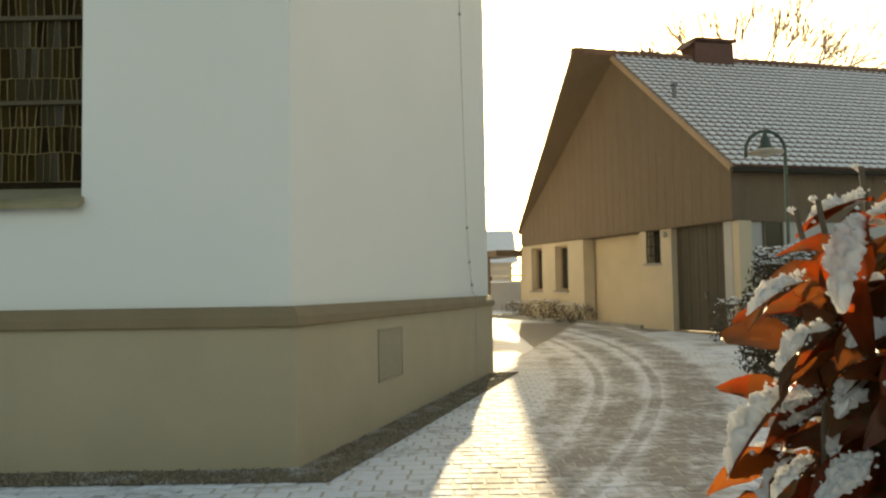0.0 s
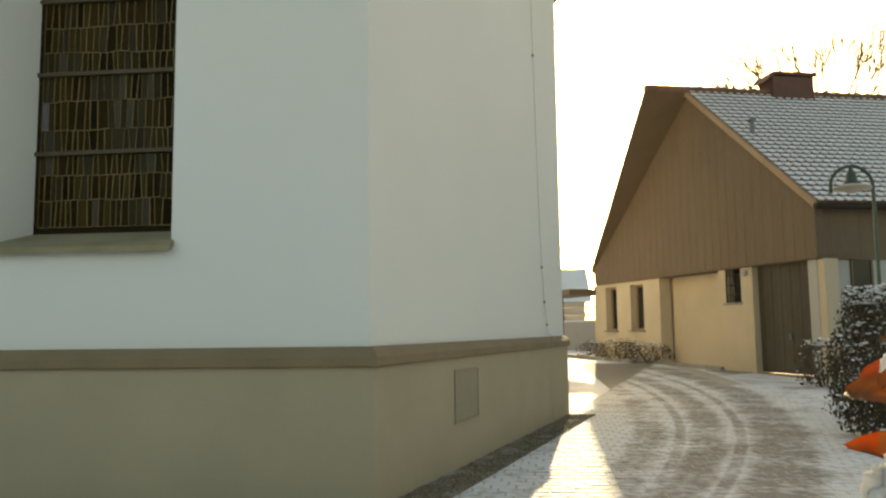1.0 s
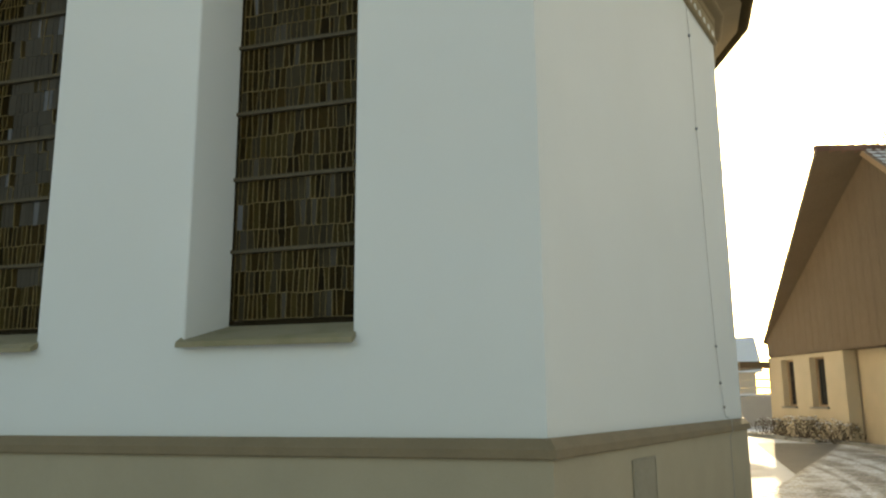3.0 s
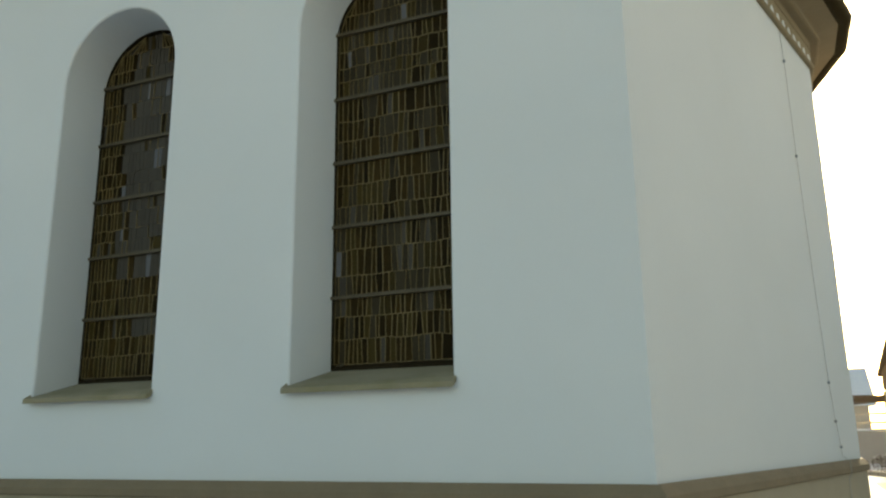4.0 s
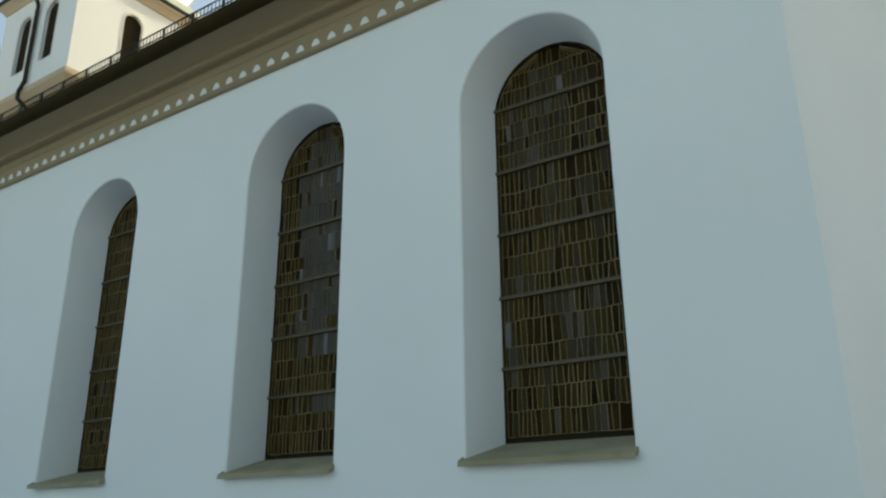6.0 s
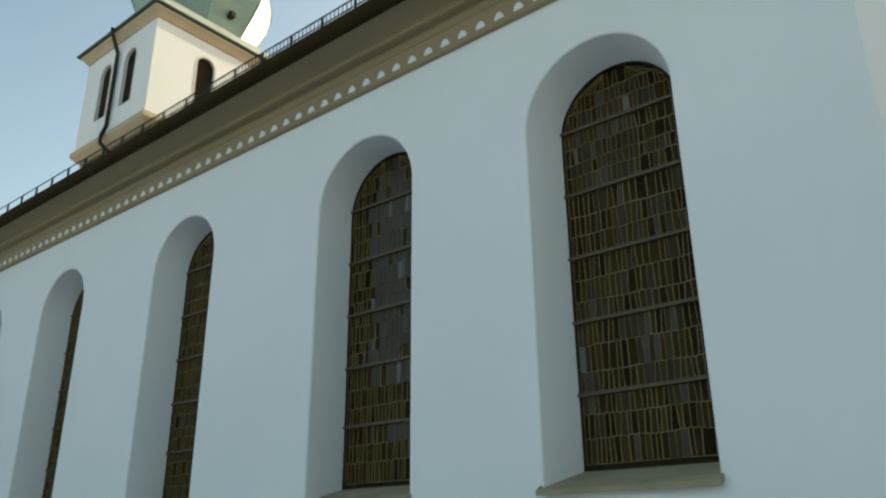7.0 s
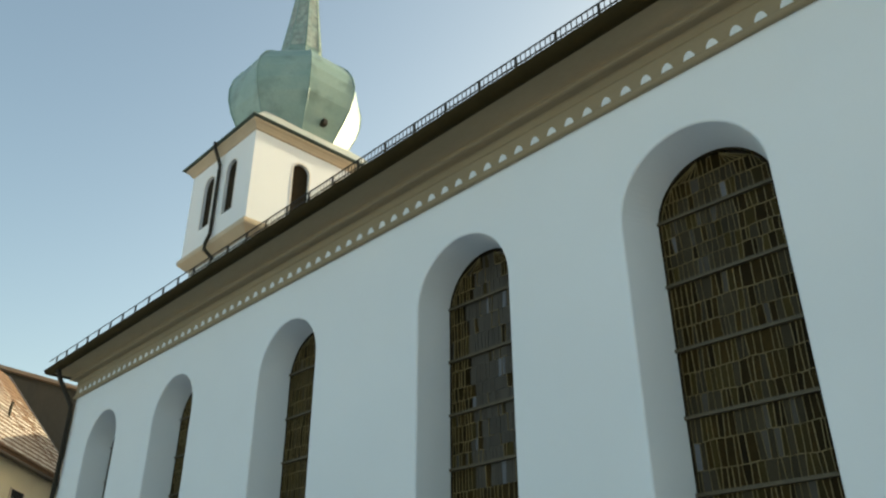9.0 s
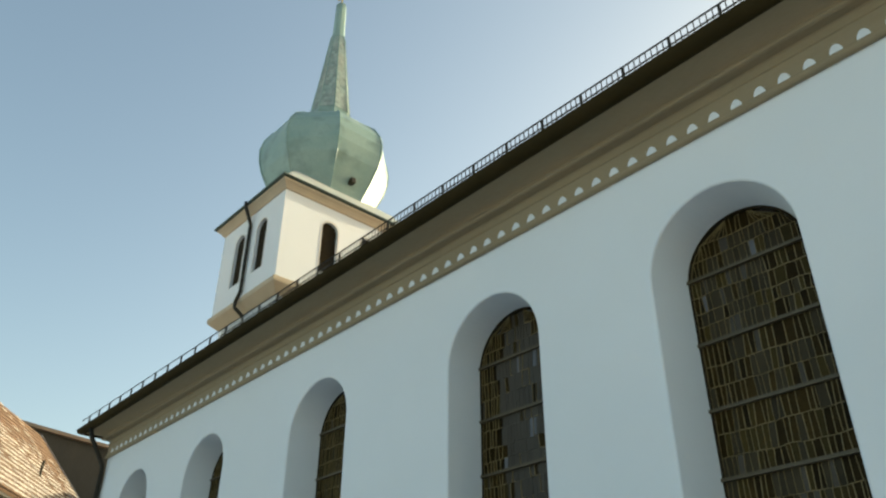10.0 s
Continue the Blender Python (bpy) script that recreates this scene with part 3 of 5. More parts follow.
def build_tower():
    cx, cy, h, deep = -23.3, 13.2, 2.2, 0.6
    dx, dy = cx, cy
    tower = place("tower", None, church, "white bell tower with green copper onion dome", m=Matrix.Translation((cx, cy, 0)))
    z0, z1 = 14.5, 18.3
    # walls of the belfry with arched openings cut through two visible sides
    def face(o, u, openings, label="", width=2 * h):
        bm = bmesh.new()
        o, u = Vector(o), Vector(u)
        inn = Vector((-u.y, u.x, 0)) * 0.35

        def P(s, z, k=0):
            return o + u * s + Vector((0, 0, z)) + inn * k

        def quad(*p):
            bm.faces.new([bm.verts.new(q) for q in p])
        edges = [0.0]
        for c, hw, lo, sp in openings:
            edges += [c - hw, c + hw]
        edges.append(width)
        for i in range(0, len(edges), 2):
            quad(P(edges[i], z0), P(edges[i + 1], z0), P(edges[i + 1], z1), P(edges[i], z1))
        for c, hw, lo, sp in openings:
            quad(P(c - hw, z0), P(c + hw, z0), P(c + hw, lo), P(c - hw, lo))
            out = [(c + hw, lo)] + [(c + hw * math.cos(math.pi * k / 10), sp + hw * math.sin(math.pi * k / 10)) for k in range(11)] + [(c - hw, lo)]
            for p, q in zip(out[1:-1], out[2:-1]):
                quad(P(*p), P(*q), P(q[0], z1), P(p[0], z1))
            for p, q in zip(out, out[1:] + out[:1]):
                quad(P(*p), P(*q), P(*q, 1), P(*p, 1))
        bmesh.ops.remove_doubles(bm, verts=bm.verts, dist=0.0005)
        part("tower_wall", bm, PLASTER, tower, label)
        for c, hw, lo, sp in openings:
            rim = [(hw + e) for e in (0.0, 0.05)]
            bm = bmesh.new()
            rings = [[(c + r, lo)] + [(c + r * math.cos(math.pi * k / 12), sp + r * math.sin(math.pi * k / 12)) for k in range(13)] + [(c - r, lo)] for r in rim]
            for (p, q), (r, t) in zip(zip(rings[0], rings[0][1:]), zip(rings[1], rings[1][1:])):
                prism(bm, [P(*p, -0.004 / 0.35), P(*q, -0.004 / 0.35), P(*t, -0.004 / 0.35), P(*r, -0.004 / 0.35)], -inn * 0.015)
            opening = part("opening_surround", bm, SURROUND, tower, "pale painted surround")
            # near-black panel just inside: its colour stands in for the opening's deep shade
            bm = bmesh.new()
            prism(bm, [P(u, z, 0.30) for u, z in rings[0]], inn * 0.05)
            part("shutter", bm, FRAME, opening, "dark panel standing in for the shaded opening")
    face((cx - h, cy - h - deep, 0), (1, 0, 0), [(h - 0.78, 0.34, 15.3, 17.05), (h + 0.78, 0.34, 15.3, 17.05)], "white belfry wall in shade")
    face((cx + h, cy - h - deep, 0), (0, 1, 0), [(h + deep - 0.85, 0.34, 15.3, 17.05), (h + deep + 0.85, 0.34, 15.3, 17.05)], "white belfry wall in sun", 2 * (h + deep))
    face((cx + h, cy + h + deep, 0), (-1, 0, 0), [])
    face((cx - h, cy + h + deep, 0), (0, -1, 0), [], "", 2 * (h + deep))
    bm = bmesh.new()
    box(bm, (cx - 1.5, cy - 2.1, 14.6), (cx + 1.5, cy + 2.1, 18.2))
    part("belfry_core", bm, DARKWOOD, tower)

    def ring(prof, name, mat, label=""):
        bm = bmesh.new()
        lathe(bm, [(r * math.sqrt(2), z + 0.15) for r, z in prof], (cx, cy), 4, math.pi / 4)
        for v in bm.verts:
            v.co.y += deep if v.co.y > cy else -deep
        return part(name, bm, mat, tower, label)
    ring([(1.95, 0.0), (1.95, 13.9)], "tower_shaft", PLASTER)
    ring([(1.90, 13.80), (2.0, 13.85), (2.28, 14.12), (2.30, 14.18), (2.30, 14.30), (2.24, 14.352)], "base_moulding", TOWERTRIM, "beige base moulding")
    ring([(2.205, 17.82), (2.25, 17.84), (2.29, 17.92), (2.36, 18.0), (2.44, 18.06), (2.46, 18.12), (2.2, 18.13)], "tower_cornice", TOWERTRIM, "beige tower cornice")
    ring([(2.45, 18.150), (2.55, 18.155), (2.565, 18.19), (2.55, 18.22), (2.45, 18.235)], "tower_gutter", BELLMETAL, "dark eaves edge")
    ring([(2.5, 18.238), (2.48, 18.27), (2.1, 18.62), (1.7, 19.15), (1.2, 19.6)], "skirt_roof", SKIRT, "snow-dusted copper skirt roof")
    # onion dome and spire, eight sided
    bm = bmesh.new()
    prof = [(r, 1.78 + (z - 1.78) * 1.022) for r, z in ((1.72, 18.9), (1.85, 19.2), (2.12, 19.7), (2.36, 20.25), (2.50, 20.8), (2.53, 21.3), (2.42, 21.8), (2.16, 22.25), (1.78, 22.6), (1.40, 22.85), (1.10, 23.05), (0.92, 23.2))]
    lathe(bm, [(r * 1.06, z) for r, z in prof], (dx, dy), 8, math.pi / 8)
    part("onion_dome", bm, COPPER, tower, "weathered green copper onion dome")
    for k in range(8):
        bm = bmesh.new()
        a = math.pi / 8 + k * math.pi / 4
        tube(bm, [(dx + (r * 1.06 + 0.005) * math.cos(a), dy + (r * 1.06 + 0.005) * math.sin(a), z) for r, z in prof], 0.035, 6)
        part("dome_rib", bm, COPPER, tower)
    bm = bmesh.new()
    lathe(bm, [(0.95, 23.6), (0.84, 24.2), (0.64, 25.9), (0.46, 27.5), (0.31, 28.95), (0.28, 29.05), (0.24, 31.1), (0.10, 30.8)], (dx, dy), 8, math.pi / 8)
    spire = part("spire", bm, COPPER, tower, "slender green copper spire")
    # overlapping copper shingles on its eight sides
    rnd = random.Random(12)
    shingles = bmesh.new()
    for k in range(8):
        a0, a1 = math.pi / 8 + k * math.pi / 4, math.pi / 8 + (k + 1) * math.pi / 4
        z, row = 24.25, 0
        while z < 28.75:
            r = 0.84 + (0.31 - 0.84) * (z - 24.2) / 4.75
            e0, e1 = V(dx + r * math.cos(a0), dy + r * math.sin(a0), z), V(dx + r * math.cos(a1), dy + r * math.sin(a1), z)
            n = max(2, round((e1 - e0).length / 0.16))
            lift = V(math.cos((a0 + a1) / 2), math.sin((a0 + a1) / 2), 0)
            for j in range(n):
                s0, s1 = (j + 0.03 + 0.25 * (row % 2)) / (n + 0.25), (j + 0.97 + 0.25 * (row % 2)) / (n + 0.25)
                o = rnd.uniform(0.014, 0.030)
                up = V(0, 0, 0.19) - lift * 0.021
                prism(shingles, [e0.lerp(e1, s0) + lift * o, e0.lerp(e1, s1) + lift * o, e0.lerp(e1, s1) + up + lift * 0.006, e0.lerp(e1, s0) + up + lift * 0.006], -lift * 0.012)
            z += 0.175
            row += 1
    part("shingles", shingles, SHINGLE, spire, "small weathered copper shingles", kind="stuff")
    for k in range(8):
        a = math.pi / 8 + k * math.pi / 4
        bm = bmesh.new()
        tube(bm, [(dx + r * math.cos(a), dy + r * math.sin(a), z) for r, z in ((0.86, 24.2), (0.65, 25.9), (0.47, 27.5), (0.32, 28.95))], 0.03, 6)
        part("hip_seam", bm, COPPER, spire)
    bm = bmesh.new()
    bmesh.ops.create_uvsphere(bm, u_segments=16, v_segments=10, radius=0.17, matrix=Matrix.Translation((dx, dy, 31.0)))
    part("ball", bm, BRASS, tower, "gilded ball", smooth=True)
    bm = bmesh.new()
    box(bm, (dx - 0.03, dy - 0.03, 31.1), (dx + 0.03, dy + 0.03, 32.2))
    box(bm, (dx - 0.35, dy - 0.03, 31.75), (dx + 0.35, dy + 0.03, 31.81))
    part("cross", bm, BRASS, tower, "gilded cross")
    for q in (9,):
        r, z = prof[q]
        bm = bmesh.new()
        tube(bm, [(dx + (r * 1.06 + 0.004) * math.cos(math.pi / 8 + k * math.pi / 4), dy + (r * 1.06 + 0.004) * math.sin(math.pi / 8 + k * math.pi / 4), z) for k in range(9)], 0.014, 5)
        part("dome_seam", bm, COPPER, tower)
    # small dormer hatch on the dome
    bm = bmesh.new()
    a = 0.02
    box(bm, (1.86, -0.10, 19.66), (2.14, 0.10, 19.90), Matrix.Translation((dx, dy, 0)) @ Matrix.Rotation(a, 4, "Z"), 0.02)
    part("dome_hatch", bm, METAL, tower)
    # tower downpipe
    bm = bmesh.new()
    x, y = cx + 0.0, cy - h - deep - 0.09
    tube(bm, [(x, cy - h - deep - 0.40, 18.35), (x, cy - h - deep - 0.38, 18.15), (x, y, 17.5), (x, y, 17.3), (x, y, 14.7), (x, y - 0.12, 14.3), (x, y - 0.12, 14.05), (x + 0.25, y + 0.1, 13.7)], 0.065, 8)
    part("tower_downpipe", bm, METAL, tower, smooth=True)


SURROUND = material("tower_surround_paint", (0.62, 0.57, 0.50), 0.85, vary=0.08, scale=2, fine=50)
SHINGLE = material("weathered_copper_shingle", (0.30, 0.38, 0.33), 0.5, metal=0.15, vary=0.2, scale=2, fine=20, tint=(0.44, 0.45, 0.38), per_piece=0.22, stain=0.3, stain_colour=(0.22, 0.25, 0.19), stain_scale=1.2)
TOWERTRIM = material("tower_trim_paint", (0.47, 0.38, 0.26), 0.8, vary=0.08, scale=2, fine=50)
BRASS = material("gilded_metal", (0.55, 0.38, 0.12), 0.35, metal=0.9, vary=0.1, scale=6)
build_tower()

# ---- gabled house across the lane ----
HE, HB, HA, HL = V(7.30, 19.8, 4.44), V(5.36, 24.78, 8.83), V(4.05, 24.30, 8.83), V(2.87, 31.2, 3.67)
HG = V(-0.362, 0.932)          # along the gable
HN = V(-0.932, -0.362)         # out of the gable
HH = V(0.965, 0.26)            # along the ridge
RUN = 15.0
house = thing("house", "gabled house with dark boarded gable and snow-dusted tiled roof", "house", (9, 24, 0))


def wall_pt(u, z, out=0.0):
    """A point of the gable front: u metres from its near corner, out of the wall."""
    p = V(HE.x, HE.y) + HG * u + HN * out
    return V(p.x, p.y, z)


def wall_box(bm, u0, u1, z0, z1, o0, o1):
    prism(bm, [wall_pt(u0, z0, o0), wall_pt(u1, z0, o0), wall_pt(u1, z1, o0), wall_pt(u0, z1, o0)], HN * (o1 - o0))


def build_house():
    down = V(0, 0, -1)
    # upper gable, dark boards each its own piece
    slope_r = (HB - HE)
    ub = (V(HB.x, HB.y) - V(HE.x, HE.y)).dot(HG)
    ul = (V(HL.x, HL.y) - V(HE.x, HE.y)).dot(HG)

    def top_at(u):
        return HE.z - 0.12 + (HB.z - HE.z) * u / ub if u < ub else HB.z - 0.12 + (HL.z - HB.z) * (u - ub) / (ul - ub)
    n = 62
    u0 = 0.12
    w = (ul - 0.25 - u0) / n
    for k in range(n):
        a, b = u0 + k * w, u0 + (k + 1) * w - 0.004
        bm = bmesh.new()
        o = 0.0 if k % 2 else 0.003
        pts = [wall_pt(a, 3.10, o - 0.05), wall_pt(b, 3.10, o - 0.05), wall_pt(b, top_at(b), o - 0.05)]
        if a < ub < b:
            pts.append(wall_pt(ub, top_at(ub), o - 0.05))
        pts.append(wall_pt(a, top_at(a), o - 0.05))
        prism(bm, pts, HN * 0.035)
        part("board", bm, DARKWOOD, house)
    bm = bmesh.new()
    pts = [wall_pt(0.14, 3.12, -0.30), wall_pt(ul - 0.3, 3.12, -0.30), wall_pt(ul - 0.3, top_at(ul - 0.3) - 0.05, -0.30), wall_pt(ub, HB.z - 0.2, -0.30), wall_pt(0.14, top_at(0.14) - 0.05, -0.30)]
    prism(bm, pts, HN * 0.24)
    part("gable_wall", bm, DARKWOOD, house, "dark boarded gable")
    # lower front wall with openings
    g0 = 0.0
    T = 3.12
    bm = bmesh.new()
    wall_box(bm, 0.05, 0.36, g0, 3.078, -0.55, -0.14)
    part("gate_post", bm, HOUSEWALL, house, "cream gate post")
    for a, b, lo, hi in ((2.72, 3.22, g0, 3.078), (3.92, 4.25, g0, 3.078), (3.22, 3.92, g0, 2.12)):
        bm = bmesh.new()
        wall_box(bm, a, b, lo, hi, -0.55, -0.10)
        part("wall", bm, HOUSEWALL, house)
    bm = bmesh.new()
    wall_box(bm, 4.25, 8.1, g0, 3.078, -0.95, -0.62)
    part("wall", bm, HOUSEWALL, house, "cream rendered recessed wall")
    bm = bmesh.new()
    wall_box(bm, 0.1, ul - 0.3, 3.08, 3.118, -3.0, -0.06)
    part("soffit", bm, DARKWOOD, house)
    for a, b, lo, hi in ((7.5, 8.55, g0, 3.078), (9.45, 10.45, g0, 3.078), (11.3, ul, g0, 3.078), (8.55, 9.45, g0, 1.35), (10.45, 11.3, g0, 1.35), (8.55, 9.45, 2.95, 3.078), (10.45, 11.3, 2.95, 3.078)):
        bm = bmesh.new()
        wall_box(bm, a, b, lo, hi, -0.55, -0.12)
        part("wall", bm, HOUSEWALL, house)
    # tall windows
    for a, b in ((8.55, 9.45), (10.45, 11.3)):
        bm = bmesh.new()
        wall_box(bm, a, b, 1.35, 2.95, -0.42, -0.40)
        win = part("window", bm, DARKGLASS, house, "tall dark window")
        bm = bmesh.new()
        for q in ((a, a + 0.07, 1.35, 2.95), (b - 0.07, b, 1.35, 2.95), (a + 0.07, b - 0.07, 1.35, 1.42), (a + 0.07, b - 0.07, 2.88, 2.95)):
            wall_box(bm, *q, -0.40, -0.34)
        part("window_frame", bm, BARGE, win)
        bm = bmesh.new()
        wall_box(bm, a - 0.06, b + 0.06, 1.29, 1.35, -0.40, -0.04)
        part("window_sill", bm, KERB, win)
    # small grilled window
    bm = bmesh.new()
    wall_box(bm, 3.22, 3.92, 2.12, 3.078, -0.42, -0.40)
    gw = part("window", bm, DARKGLASS, house, "small window behind a wrought grille")
    for k in range(5):
        bm = bmesh.new()
        u = 3.29 + k * 0.14
        tube(bm, [wall_pt(u, 2.14, -0.12), wall_pt(u + 0.03 * (-1) ** k, 2.5, -0.09), wall_pt(u, 3.08, -0.12)], 0.012, 6)
        part("grille_bar", bm, METAL, gw)
    for z in (2.35, 2.62, 2.9):
        bm = bmesh.new()
        tube(bm, [wall_pt(3.22, z, -0.12), wall_pt(3.92, z, -0.12)], 0.012, 6)
        part("grille_bar", bm, METAL, gw)
    bm = bmesh.new()
    wall_box(bm, 3.16, 3.98, 2.06, 2.12, -0.30, -0.04)
    part("window_sill", bm, KERB, gw)
    # gate of upright planks
    gate = place("gate", None, house, "dark wooden plank gate", m=Matrix.Translation(wall_pt(1.5, 0.1, -0.3)))
    for k in range(13):
        bm = bmesh.new()
        a = 0.36 + k * 0.1815
        wall_box(bm, a, a + 0.172, 0.22, 3.078, -0.34, -0.29 - 0.004 * (k % 2))
        part("plank", bm, GATEWOOD, gate)
    bm = bmesh.new()
    wall_box(bm, 0.30, 2.78, 0.0, 0.20, -0.40, -0.18)
    part("threshold", bm, BARGE, gate, "pale worn threshold board")
    bm = bmesh.new()
    tube(bm, [wall_pt(1.5, 1.10, -0.26), wall_pt(1.5, 1.25, -0.24)], 0.03, 8)
    part("handle", bm, GREYMETAL, gate)
    # letter box, bell plate, lamp
    bm = bmesh.new()
    wall_box(bm, 4.32, 4.55, 1.75, 2.15, -0.62, -0.55)
    part("notice_box", bm, FARWALL, house, "pale notice box")
    bm = bmesh.new()
    wall_box(bm, 4.30, 4.75, 1.42, 1.55, -0.62, -0.45)
    part("letter_box", bm, METAL, house)
    bm = bmesh.new()
    bmesh.ops.create_uvsphere(bm, u_segments=12, v_segments=8, radius=0.09, matrix=Matrix.Translation(wall_pt(2.95, 2.92, -0.03)))
    part("wall_lamp", bm, FARWALL, house, smooth=True)
    # side wall under the eaves
    e0 = V(HE.x, HE.y) + HG * 0.30 + HH * 0.12

    def side(bm, s0, s1, z0, z1, o0, o1):
        a, b = e0 + HH * s0, e0 + HH * s1
        prism(bm, [a + V(0, 0, z0) - HG * o0, b + V(0, 0, z0) - HG * o0, b + V(0, 0, z1) - HG * o0, a + V(0, 0, z1) - HG * o0], -HG * (o1 - o0))
    bm = bmesh.new()
    side(bm, 0, RUN - 0.3, 0, 3.10, -0.30, 0)
    part("side_wall", bm, GREYWALL, house, "grey rendered side wall")
    for k in range(36):
        bm = bmesh.new()
        side(bm, k * 0.40, k * 0.40 + 0.396, 3.06, 4.40, -0.02, 0.05 + 0.003 * (k % 2))
        part("board", bm, DARKWOOD, house)
    for s in (0.95, 3.4, 6.0):
        bm = bmesh.new()
        side(bm, s, s + 0.5, 0.9, 3.05, 0.004, 0.03)
        w = part("window", bm, DARKGLASS, house, "narrow dark side window")
        bm = bmesh.new()
        for q in ((s - 0.05, s, 0.85, 3.05), (s + 0.5, s + 0.55, 0.85, 3.05)):
            side(bm, *q, 0.004, 0.06)
        part("window_frame", bm, DARKWOOD, w)
    # roof slabs
    end = HH * RUN
    n_r = HH.cross(HB - HE).normalized()
    bm = bmesh.new()
    prism(bm, [HE, HE + end, HB + end, HB], -n_r * 0.14)
    roof = part("roof", bm, TILE, house, "steep roof of brown tiles under thin snow")
    n_l = (HL - HB).cross(HH).normalized()
    if n_l.z < 0:
        n_l = -n_l
    bm = bmesh.new()
    prism(bm, [HA, HB + end, HL + end, HL], -n_l * 0.14)
    part("roof", bm, DARKWOOD, house, "roof slope with boarded underside")
    bm = bmesh.new()
    off = HN * 0.10
    up = V(0, 0, 0.05)
    prism(bm, [HE + off + up, HB + off + up, HB + off - V(0, 0, 0.15), HE + off - V(0, 0, 0.15)], -HN * 0.09)
    part("barge_board", bm, BARGE, house, "weathered wooden barge board")
    # ridge tiles
    for k in range(44):
        bm = bmesh.new()
        p = HA + HH * (k * 0.37)
        q = p + HH * 0.385
        tube(bm, [p + V(0, 0, -0.03), q + V(0, 0, 0.0)], 0.13, 8)
        part("ridge_tile", bm, TILE, house)
    # gutter
    bm = bmesh.new()
    tube(bm, [HE + V(-0.1, -0.12, -0.10), HE + end + V(0, -0.12, -0.10)], 0.075, 8)
    part("gutter", bm, METAL, house)
    # chimney with a sloping lid
    c = HB + HH * 3.5
    rot = Matrix.Translation(V(c.x, c.y, 0)) @ Matrix.Rotation(math.atan2(HH.y, HH.x), 4, "Z")
    bm = bmesh.new()
    box(bm, (-0.72, -0.4, 7.8), (0.72, 0.4, 9.30), rot, 0.01)
    chim = part("chimney", bm, BRICK, house, "squat red-brown chimney")
    bm = bmesh.new()
    prism(bm, [rot @ V(-0.98, -0.47, 9.12), rot @ V(-0.72, -0.47, 9.44), rot @ V(0.8, -0.47, 9.44), rot @ V(0.8, -0.47, 9.36), rot @ V(-0.66, -0.47, 9.36)], rot.to_3x3() @ V(0, 0.94, 0))
    part("chimney_cap", bm, BRICK, chim)
    # vent pipe on the slope
    p = HE + HH * 0.42 + (HB - HE) * 0.53
    bm = bmesh.new()
    tube(bm, [p, p + V(0, 0, 0.42)], 0.06, 10)
    tube(bm, [p + V(0, 0, 0.42), p + V(0, 0, 0.5)], 0.11, 10)
    part("vent_pipe", bm, GREYMETAL, house, smooth=True)
    # porch at the far end
    bm = bmesh.new()
    wall_box(bm, 12.1, 15.2, 2.72, 2.95, -0.4, 1.0)
    part("porch_roof", bm, DARKWOOD, house, "flat porch canopy")
    for u in (13.2, 15.0):
        bm = bmesh.new()
        wall_box(bm, u, u + 0.14, 0.1, 2.72, 0.75, 0.9)
        part("porch_post", bm, DARKWOOD, house)
    return roof, n_r


house_roof, ROOF_N = build_house()


def build_lamp():
    lamp = thing("street_lamp", "arched street lamp with a bell-shaped green shade on a metal post", "street lamp", (6.30, 14.5, 0))
    bm = bmesh.new()
    r = 0.362
    pts = [(6.30, 14.5, 0.0), (6.30, 14.5, 2.5), (6.30, 14.5, 3.92)]
    pts += [(5.94 + r * math.cos(math.pi * k / 14), 14.5, 3.92 + r * math.sin(math.pi * k / 14)) for k in range(1, 15)] + [(5.578, 14.5, 3.80)]
    tube(bm, pts, 0.032, 10)
    part("post", bm, BELLMETAL, lamp, smooth=True)
    bm = bmesh.new()
    tube(bm, [(6.30, 14.5, 0.0), (6.30, 14.5, 0.9)], 0.06, 12)
    part("post_base", bm, BELLMETAL, lamp, smooth=True)
    bm = bmesh.new()
    lathe(bm, [(0.03, 4.28), (0.05, 4.18), (0.09, 4.12), (0.10, 4.02), (0.15, 3.96), (0.13, 3.94)], (5.94, 14.5), 20)
    part("shade", bm, BELLMETAL, lamp, "green bell-shaped cap", smooth=True)
    bm = bmesh.new()
    lathe(bm, [(0.10, 3.965), (0.31, 3.90), (0.33, 3.87), (0.12, 3.83), (0.06, 3.80), (0.02, 3.79)], (5.94, 14.5), 24)
    part("diffuser", bm, FARWALL, lamp, "pale dish-shaped reflector", smooth=True)


build_lamp()


# ---- planting ----
def leaf_cloud(bm, rnd, inside, count, size, snow=None, snow_top=None):
    for _ in range(count):
        p = inside(rnd)
        s = size * rnd.uniform(0.6, 1.4)
        m = Matrix.Translation(p) @ Euler((rnd.uniform(0, 6.3), rnd.uniform(0, 6.3), rnd.uniform(0, 6.3))).to_matrix().to_4x4()
        pts = [m @ V(-s, 0, 0), m @ V(0, -s * 0.45, s * 0.12), m @ V(s, 0, 0), m @ V(0, s * 0.45, s * 0.12)]
        bm.faces.new([bm.verts.new(q) for q in pts])
        if snow is not None and rnd.random() < snow_top(p):
            q = Matrix.Translation(p + V(0, 0, s * 0.25)) @ Matrix.Diagonal((s * rnd.uniform(0.6, 1.3), s * rnd.uniform(0.6, 1.3), s * 0.40, 1))
            bmesh.ops.create_icosphere(snow, subdivisions=1, radius=1.0, matrix=q)


